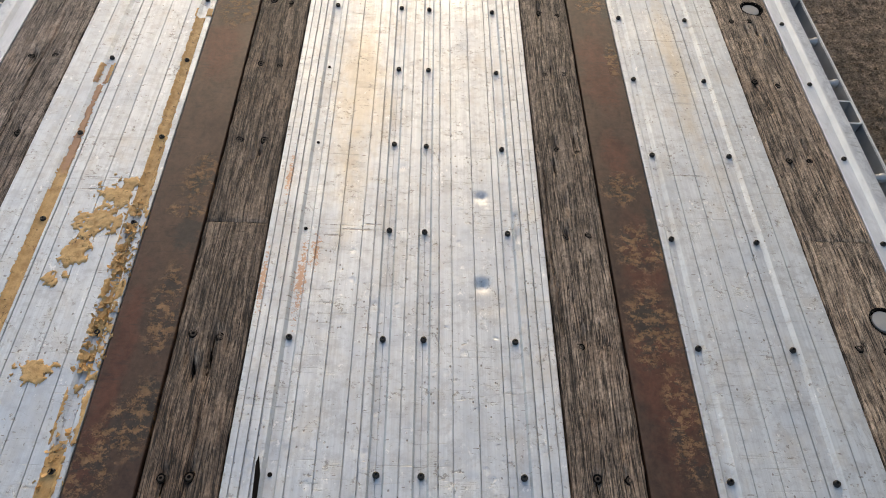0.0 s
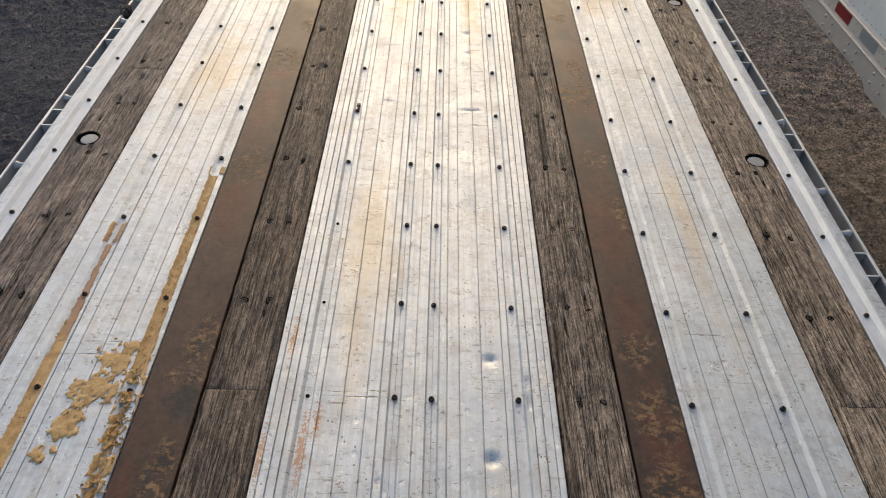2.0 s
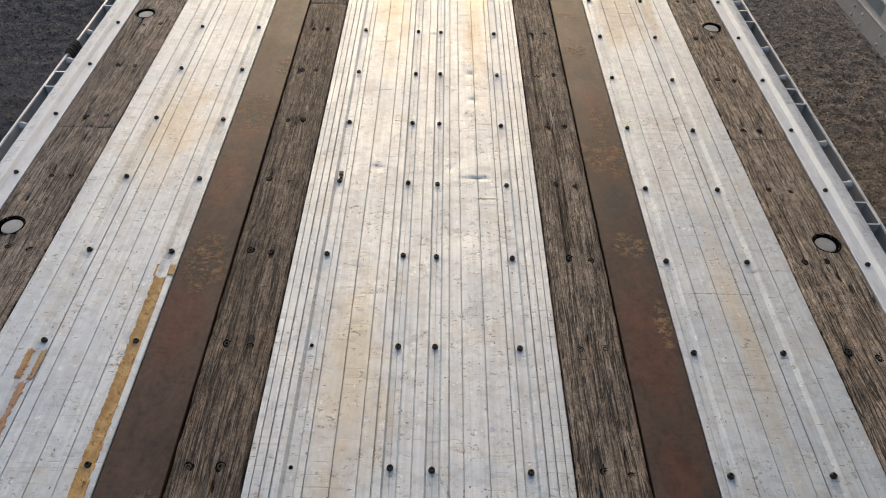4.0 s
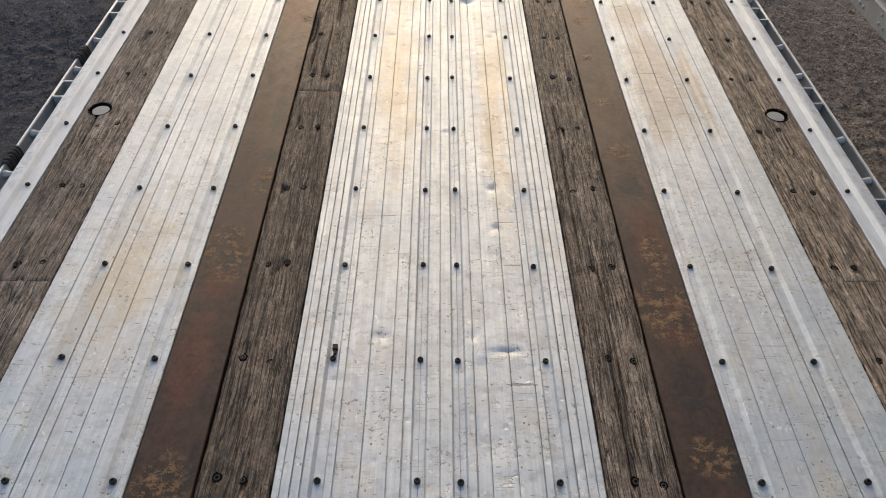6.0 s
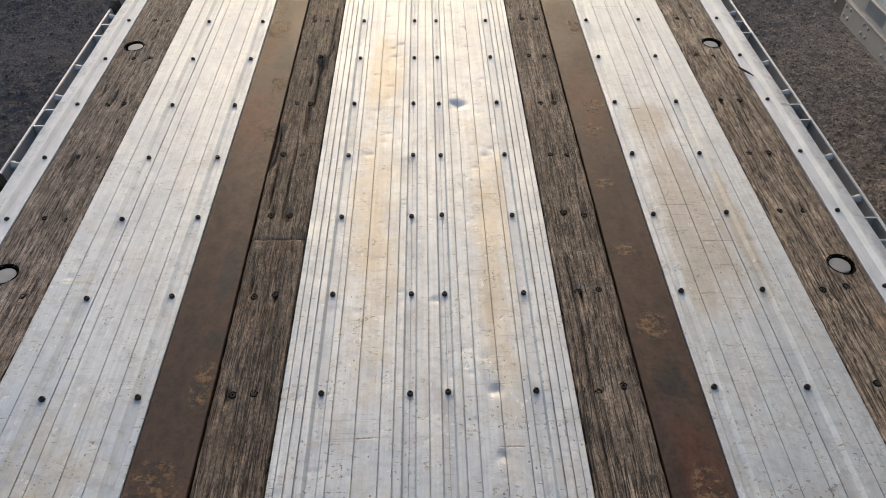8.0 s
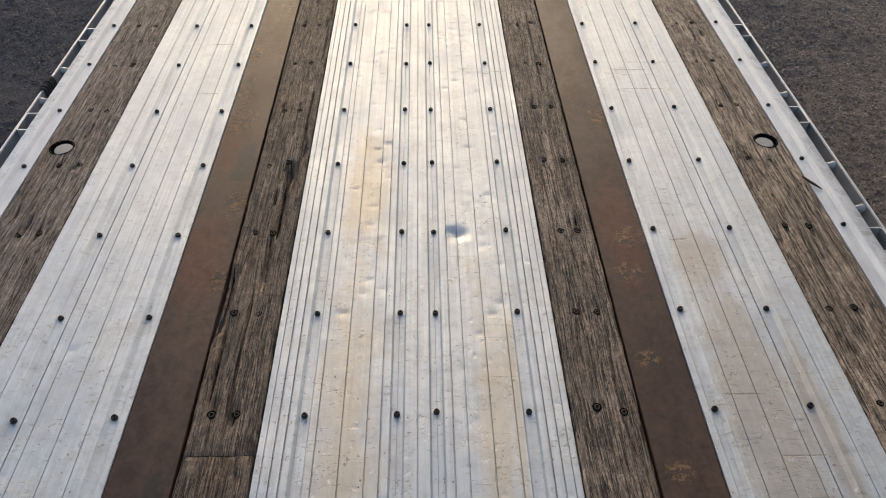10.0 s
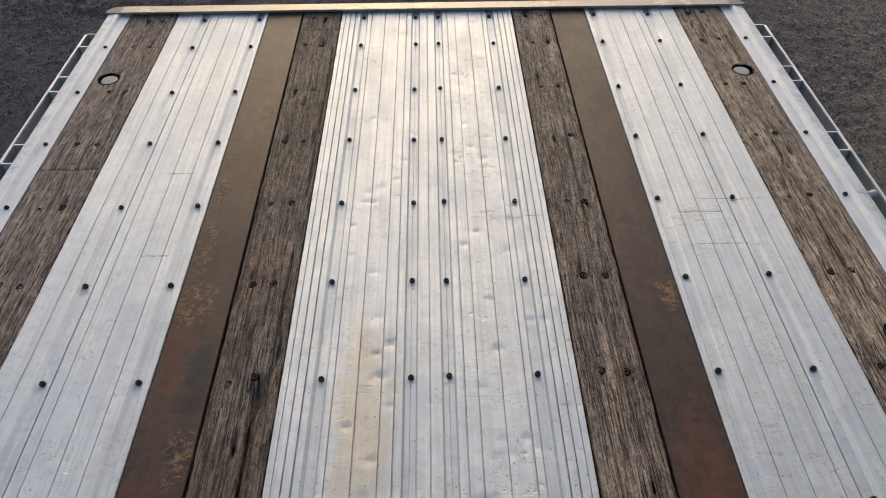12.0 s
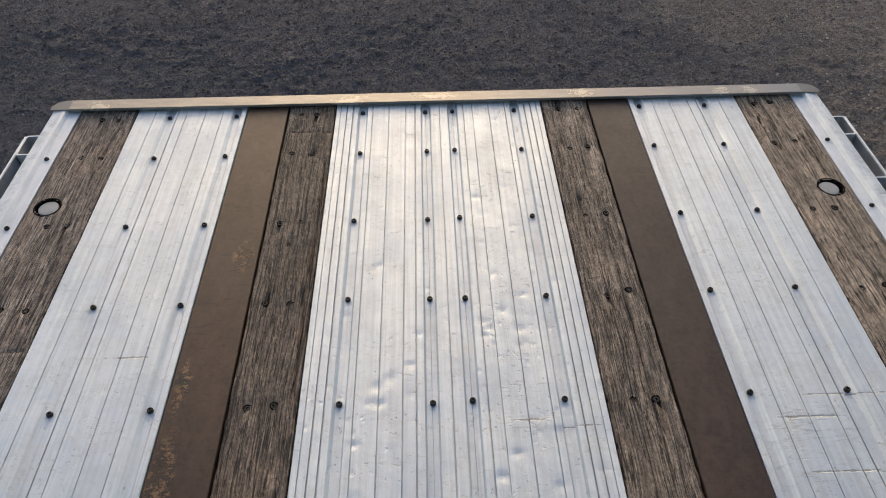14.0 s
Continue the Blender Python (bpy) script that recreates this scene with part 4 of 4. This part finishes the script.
def ring_prism(x0, x1, y0, y1, r, wall, z0, z1):
    """An upright tube of rounded rectangular section."""
    bm = bmesh.new()

    def loop(d, z):
        out = []
        rr = max(r - d, 0.003)
        for cx, cy, a0 in ((x1 - d - rr, y1 - d - rr, 0), (x0 + d + rr, y1 - d - rr, 90), (x0 + d + rr, y0 + d + rr, 180), (x1 - d - rr, y0 + d + rr, 270)):
            for q in range(5):
                a = radians(a0 + 22.5 * q)
                out.append(bm.verts.new((cx + rr * math.cos(a), cy + rr * math.sin(a), z)))
        return out

    loops = [loop(0, z0), loop(0, z1 - 0.001), loop(0.001, z1), loop(wall - 0.001, z1), loop(wall, z1 - 0.001), loop(wall, z0)]
    n = len(loops[0])
    for a, b in zip(loops, loops[1:] + loops[:1]):
        for i in range(n):
            bm.faces.new((a[i], a[(i + 1) % n], b[(i + 1) % n], b[i]))
    return bm


def spool_bmesh():
    """A short spool that holds the rub rail off the side rail: a pipe with flared ends."""
    bm = bmesh.new()
    n = 14
    rings = [(0.0, 0.0), (0.013, 0.0), (0.014, 0.004), (0.014, 0.009), (0.010, 0.017), (0.010, 0.060), (0.014, 0.067), (0.014, 0.0735), (0.0, 0.0735)]
    vs = [[bm.verts.new((h, r * math.cos(6.2832 * i / n), r * math.sin(6.2832 * i / n))) for i in range(n)] for r, h in rings[1:-1]]
    for a, b in zip(vs, vs[1:]):
        for i in range(n):
            bm.faces.new((a[i], a[(i + 1) % n], b[(i + 1) % n], b[i]))
    bm.faces.new(vs[0]), bm.faces.new(vs[-1])
    return bm


RUB_X0, RUB_X1 = 1.3165, 1.3265
for s in (-1, 1):
    lo, hi = sorted((s * RUB_X0, s * RUB_X1))
    worn_top(part("rub_rail", box(lo, hi, Y0, 5.955, RUB_TOP - 0.075, RUB_TOP, bevel=0.002), GALV, trailer, "flat metal rub rail with a bright worn edge"), BRIGHT)
    for q, y in enumerate(POCKETS):
        a, b = sorted((s * 1.2415, s * 1.3155))
        worn_top(part("stake_pocket", ring_prism(a, b, y, y + 0.1, 0.012, 0.006, RUB_TOP - 0.11, RUB_TOP + 0.006), GALV, trailer, smooth=30), BRIGHT)
        if q + 1 < len(POCKETS) and POCKETS[q + 1] - y > 0.5:
            for dy in (0.205, 0.410):
                sp = part("spool", spool_bmesh(), GALV, trailer, smooth=30)
                sp.matrix_basis = pose(s * 1.2425, y + dy, RUB_TOP - 0.018, 0, 0, 0 if s > 0 else 180)

# end cap across the front
# a bar over the deck's end, and a rounded corner piece at each rail
cap = prism([(-1.186, 6.011), (1.186, 6.011), (1.186, 6.064), (-1.186, 6.064)], DECK + 0.0042, DECK + 0.0135)
add_box(cap, -1.192, 1.192, 6.030, 6.062, DECK - 0.16, DECK + 0.0042)
bmesh.ops.bevel(cap, geom=[e for e in cap.edges if e.calc_face_angle(0) > 0.8], offset=0.002, segments=2, affect="EDGES")
end_cap = part("end_cap", cap, CAP, trailer, "worn tan-grey metal cap along the deck's end", smooth=30)
for s in (-1, 1):
    arc = [(1.170, 6.013), (1.2435, 6.013), (1.2435, 6.022), (1.2410, 6.035), (1.2330, 6.049), (1.2200, 6.059), (1.2020, 6.064), (1.184, 6.065)]
    bm = prism([(s * x, y) for x, y in arc][::s], DECK + 0.0098, DECK + 0.0122)
    prism([(s * x, y) for x, y in [(1.186, 6.026)] + [(1.2425, 6.026)] + arc[3:]][::s], DECK - 0.16, DECK + 0.0098, bm)
    part("corner_piece", bm, CORNER, end_cap, "plain grey rounded metal corner piece")

# frame under the deck, down to the ground
for s in (-1, 1):
    bm = box(s * 0.5 - 0.06, s * 0.5 + 0.06, Y0, 5.9, DECK - 0.075, DECK - 0.06)
    add_box(bm, s * 0.5 - 0.006, s * 0.5 + 0.006, Y0, 5.9, DECK - 0.53, DECK - 0.075)
    add_box(bm, s * 0.5 - 0.06, s * 0.5 + 0.06, Y0, 5.9, DECK - 0.545, DECK - 0.53)
    part("frame_beam", bm, GALV, trailer)
    leg = box(s * 0.5 - 0.055, s * 0.5 + 0.055, 3.0, 3.11, 0.02, DECK - 0.545)
    add_box(leg, s * 0.5 - 0.13, s * 0.5 + 0.13, 2.93, 3.18, -0.03, 0.02)
    part("landing_leg", leg, GALV, trailer)
# unseen backing boards, added so that the splits above look dark
for s in (-1, 1):
    part("nailer_board", box(s * 0.4058 - 0.07, s * 0.4058 + 0.07, Y0, 5.95, DECK - 0.0315, DECK - 0.0305), WOOD_IN, trailer)
for y in ROWS_Y[::2]:
    if y < 5.9:
        part("crossmember", box(-1.21, 1.21, y - 0.03, y + 0.03, DECK - 0.06, DECK - 0.032), GALV, trailer)


# ochre residue stuck in the grooves and on the flats of one panel
def build_residue(label, x0, x1, y0, y1, density, step, seed, rag=0.45):
    """A crust with a ragged outline: cells are kept where density plus noise is above zero."""
    f1, f2, f3 = Field(0.016, 0.022, seed), Field(0.006, 0.008, seed + 1), Field(0.004, 0.005, seed + 2)
    xs, ys = np.arange(x0, x1 + step, step), np.arange(y0, y1 + step, step)
    gx, gy = np.meshgrid(xs, ys)
    gx, gy = gx + 0.35 * step * f3(gx * 3, gy), gy + 0.35 * step * f3(gx, gy * 3)
    d = density(gx, gy) + rag * f1(gx, gy) + rag * f2(gx, gy) + 0.15 * f3(gx, gy)
    low = np.interp(gx, [-0.874, -0.8645, -0.846, -0.841, -0.661, -0.6515, -0.636, -0.631], [0, GROOVE, GROOVE, 0, 0, GROOVE, GROOVE, 0])
    z = DECK - low - 0.0008 + np.clip(d, 0, 0.4) * 0.0030 + 0.0007 * f2(gx, gy)
    z = np.where(d > 0, z + 0.0010, DECK - low - 0.004)
    n, m = len(xs), len(ys)
    j, i = np.meshgrid(np.arange(m - 1), np.arange(n - 1), indexing="ij")
    quads = np.stack([j * n + i, j * n + i + 1, (j + 1) * n + i + 1, (j + 1) * n + i], -1).reshape(-1, 4)
    quads = quads[(d.reshape(-1)[quads] > 0).any(1)]
    me = bpy.data.meshes.new("residue")
    me.from_pydata(np.stack([gx, gy, z], -1).reshape(-1, 3).tolist(), [], quads.tolist())
    bm = bmesh.new()
    bm.from_mesh(me)
    bpy.data.meshes.remove(me)
    bmesh.ops.delete(bm, geom=[v for v in bm.verts if not v.link_faces], context="VERTS")
    part("residue", bm, PAINT, left_panel, label, smooth=50)["kind"] = "stuff"


def near_spots(*spots):
    def f(x, y):
        d = np.full_like(x, -2.0)
        for cx, cy, rx, ry in spots:
            d = np.maximum(d, 1.1 - 1.3 * np.sqrt(((x - cx) / rx) ** 2 + ((y - cy) / ry) ** 2))
        return d
    return f


def groove_left(x, y):
    edge = np.minimum(x + np.interp(y, [1.1, 1.4], [0.8745, 0.866]), np.interp(y, [1.1, 1.35, 1.6], [-0.8425, -0.848, -0.853]) - x) / 0.0035
    return np.minimum(edge, 1) * np.interp(y, [0.2, 1.15, 1.35, 1.55, 1.62], [1.2, 1.1, 0.7, 0.5, -1.2])


def groove_right(x, y):
    edge = np.minimum(x + 0.6615, np.interp(y, [0.5, 1.0, 1.3, 1.9], [-0.626, -0.620, -0.628, -0.636]) - x) / 0.0035
    return np.minimum(edge, 1) * np.interp(y, [0.40, 0.52, 0.56, 0.62, 0.68, 0.80, 0.86, 1.00, 1.04, 1.07, 1.12, 1.16, 1.80, 1.875, 1.895], [1.0, 0.9, -0.6, -0.45, -0.1, 0.05, 0.15, 0.1, -0.2, -0.5, -0.2, 1.0, 1.4, 1.3, -1.5])


build_residue("ochre residue filling a groove", -0.878, -0.838, 0.25, 1.65, groove_left, 0.0032, 31, 0.25)
build_residue("flaking ochre residue along a groove", -0.666, -0.617, 0.40, 1.92, groove_right, 0.0028, 41, 0.36)
build_residue("flat patches of ochre residue", -0.83, -0.655, 0.60, 1.27,
              near_spots((-0.742, 0.706, 0.040, 0.034), (-0.706, 1.165, 0.05, 0.055), (-0.735, 1.085, 0.048, 0.055), (-0.678, 1.215, 0.028, 0.02), (-0.752, 0.995, 0.036, 0.045), (-0.782, 0.925, 0.022, 0.02), (-0.755, 0.935, 0.02, 0.012), (-0.70, 1.09, 0.03, 0.05)), 0.003, 51)

def build_flakes():
    """Curled chips of the crust standing up along the groove."""
    r = random.Random(6)
    for q in range(130):
        bm = bmesh.new()
        cy = r.choice((0.50, 0.56, 0.72, 0.76, 0.80, 0.84, 0.88, 0.92, 0.96, 1.00, 1.05, 1.09, 1.14)) + r.uniform(-0.03, 0.03)
        cx, turn = r.uniform(-0.662, -0.618), r.uniform(0, 6.28)
        long, wide, bend = r.uniform(0.012, 0.034), r.uniform(0.005, 0.015), r.uniform(0.9, 3.4)
        rows = []
        for i in range(6):
            a = bend * (i / 5 - 0.4)
            rad = long / bend
            u, h = rad * math.sin(a), rad * (1 - math.cos(a))
            w = wide * (1 - 0.5 * abs(i / 2.5 - 1)) * 0.5
            rows.append([bm.verts.new((cx + u * math.cos(turn) - v * math.sin(turn), cy + u * math.sin(turn) + v * math.cos(turn), DECK - 0.005 + h + k)) for v, k in ((-w, 0), (w, 0), (w, 0.0012), (-w, 0.0012))])
        for a, b in zip(rows, rows[1:]):
            for i in range(4):
                bm.faces.new((a[i], a[(i + 1) % 4], b[(i + 1) % 4], b[i]))
        bm.faces.new(rows[0]), bm.faces.new(rows[-1])
        part("flake", bm, PAINT, left_panel)


build_flakes()

# a torn slot, a bent scrap of metal by a screw
# the slot is a near-black slab that paints the opening's shade
part("torn_slot", prism([(-0.2665, 0.44), (-0.2575, 0.43), (-0.2590, 0.50), (-0.2665, 0.535), (-0.2700, 0.52)], DECK - 0.002, DECK + 0.0006), PIT_SHADE, trailer)
scrap = box(-0.246, -0.234, 2.292, 2.306, DECK - 0.007, DECK + 0.004, bevel=0.001)
add_box(scrap, -0.243, -0.236, 2.280, 2.292, DECK - 0.007, DECK + 0.001, bevel=0.001)
tagged(part("metal_scrap", scrap, SCREW), "small bent black metal scrap beside a screw", "scrap")


# a dry twig on the rail
def build_twig():
    bm = bmesh.new()
    pts = [Vector((1.139, 4.226, DECK + 0.002)), Vector((1.150, 4.203, DECK + 0.003)), Vector((1.161, 4.186, DECK + 0.003)), Vector((1.174, 4.167, DECK + 0.002))]
    rad = [0.0024, 0.0042, 0.0036, 0.0014]
    rings = []
    for p, r in zip(pts, rad):
        rings.append([bm.verts.new(p + Vector((0.8 * r * math.cos(a), 0.5 * r * math.cos(a), r * math.sin(a)))) for a in (0, 1.05, 2.1, 3.14, 4.19, 5.24)])
    for a, b in zip(rings, rings[1:]):
        for i in range(6):
            bm.faces.new((a[i], a[(i + 1) % 6], b[(i + 1) % 6], b[i]))
    bm.faces.new(rings[0]), bm.faces.new(rings[-1])
    tagged(part("twig", bm, RUSTY_SCREW, smooth=60), "thin dark wood splinter lying on the rail", "twig")


build_twig()


# webbing wound round the rub rail
def build_strap(y, turns, length):
    root = thing("wound_strap", "black webbing wound round the metal rub rail", "strap", "straps on the rub rail")
    cx, cz = -(RUB_X0 + RUB_X1) / 2, RUB_TOP - 0.036
    for q in range(turns):
        bm = bmesh.new()
        yc = y + length * (q / (turns - 1) - 0.5)
        swell = 0.003 * math.sin(q * 2.3) + 0.004 * (1 - abs(2 * q / (turns - 1) - 1))
        n, k = 20, 8
        w, h, r = 0.009 + 0.5 * swell, 0.040 + 0.5 * swell, length / turns * 0.62
        rings = []
        for i in range(n):
            a = 6.2832 * i / n
            c, s = math.cos(a), math.sin(a)
            ox, oz = w * math.copysign(abs(c) ** 0.6, c), h * math.copysign(abs(s) ** 0.6, s)
            rings.append([bm.verts.new((cx + ox + 0.004 * math.cos(b) * c, yc + r * math.sin(b) + 0.004 * c, cz + oz + 0.004 * math.cos(b) * s)) for b in [6.2832 * j / k for j in range(k)]])
        for i in range(n):
            for j in range(k):
                bm.faces.new((rings[i][j], rings[i][(j + 1) % k], rings[(i + 1) % n][(j + 1) % k], rings[(i + 1) % n][j]))
        part("turn", bm, STRAP, root, smooth=60)


for y in (3.05, 3.66, 4.85):
    build_strap(y, 6, 0.075)


# ---- the van trailer standing beside ----
def build_van():
    van = thing("van_trailer", "white riveted box trailer with red and grey reflective tape", "trailer")
    x0, y0, y1, top = 2.0, -6.0, 5.12, 4.0
    part("side_panel", box(x0 + 0.012, x0 + 2.55, y0, y1, 1.40, top, bevel=0.004), VAN_SKIN, van, "white riveted side wall")
    prof = [(x0 + 0.05, 1.285), (x0, 1.285), (x0, 1.374), (x0 - 0.009, 1.377), (x0 - 0.011, 1.383), (x0 - 0.008, 1.388), (x0 + 0.003, 1.390), (x0 + 0.003, 1.459), (x0 - 0.006, 1.461), (x0 - 0.007, 1.465), (x0 - 0.002, 1.469), (x0 + 0.011, 1.471), (x0 + 0.05, 1.471)]
    swept_part("bottom_rail", sweep(prof, [y0, y1]), VAN_RAIL, van, "pale grey bottom rail")
    bm = bmesh.new()
    prism([(y0, 1.252), (3.02, 1.252), (3.085, 1.285), (y0, 1.285)], x0 + 0.001, x0 + 0.02, bm)
    bmesh.ops.transform(bm, matrix=Matrix(((0, 0, 1, 0), (1, 0, 0, 0), (0, 1, 0, 0), (0, 0, 0, 1))), verts=bm.verts)
    part("lower_flange", bm, VAN_RAIL, van)
    nose = bmesh.new()
    prism([(5.121, 1.285), (5.25, 1.285), (5.29, 1.31), (5.30, 1.40), (5.30, top), (5.121, top)], x0 + 0.014, x0 + 2.4, nose)
    bmesh.ops.transform(nose, matrix=Matrix(((0, 0, 1, 0), (1, 0, 0, 0), (0, 1, 0, 0), (0, 0, 0, 1))), verts=nose.verts)
    part("nose_plate", nose, VAN_DARK, van, "darker grey front corner plate")
    head = bmesh.new()
    bmesh.ops.create_uvsphere(head, u_segments=10, v_segments=6, radius=1)
    bolt_me = bpy.data.meshes.new("bolt")
    head.to_mesh(bolt_me)
    head.free()
    bolt_me.shade_smooth()
    bolt_me.materials.append(VAN_RAIL)

    def stud(name, x, y, z, r):
        ob = link(name, bolt_me, None, van)
        ob.location, ob.scale = (x, y, z), (r * 0.8, r, r)

    for q in range(9):
        y = 3.585 - 0.285 * (q - 1)
        if y < 4.0:
            for dy, z in ((0, 1.348), (0, 1.303), (-0.088, 1.347), (-0.092, 1.303)):
                stud("bolt", x0, y + dy, z, 0.0085)
    for y in (4.10, 4.302, 4.505, 4.714, 4.92, 5.10):
        for dy, z in ((0, 1.357), (-0.042, 1.356), (-0.003, 1.316), (-0.044, 1.314)):
            stud("bolt", x0, y + dy, z, 0.0095)
    for y, z in ((5.27, 1.338), (5.225, 1.359), (5.225, 1.317)):
        stud("bolt", x0 + 0.014, y, z, 0.008)
    for q in range(-2, 8):
        y = 2.80 + 0.285 * q
        red = q % 2 == 0
        part("tape", box(x0 + 0.0015, x0 + 0.0032, y, y + 0.166, 1.402, 1.452), TAPE_RED if red else TAPE_GREY, van, "red reflective tape" if red else "grey reflective tape")
        for z in (1.440, 1.403):
            stud("rivet", x0 + 0.003, y - 0.055, z, 0.0055)
    for q in range(56):
        stud("rivet", x0 + 0.012, 2.45 + 0.048 * q, 1.484, 0.005)
        if q % 6 == 0:
            for r in range(1, 5):
                stud("rivet", x0 + 0.012, 2.47 + 0.048 * q, 1.484 + 0.05 * r, 0.005)
    for x in (2.45, 4.1):
        leg = box(x - 0.055, x + 0.055, 1.9, 2.01, 0.02, 1.40)
        add_box(leg, x - 0.13, x + 0.13, 1.82, 2.09, -0.03, 0.02)
        part("landing_leg", leg, GALV, van)


build_van()
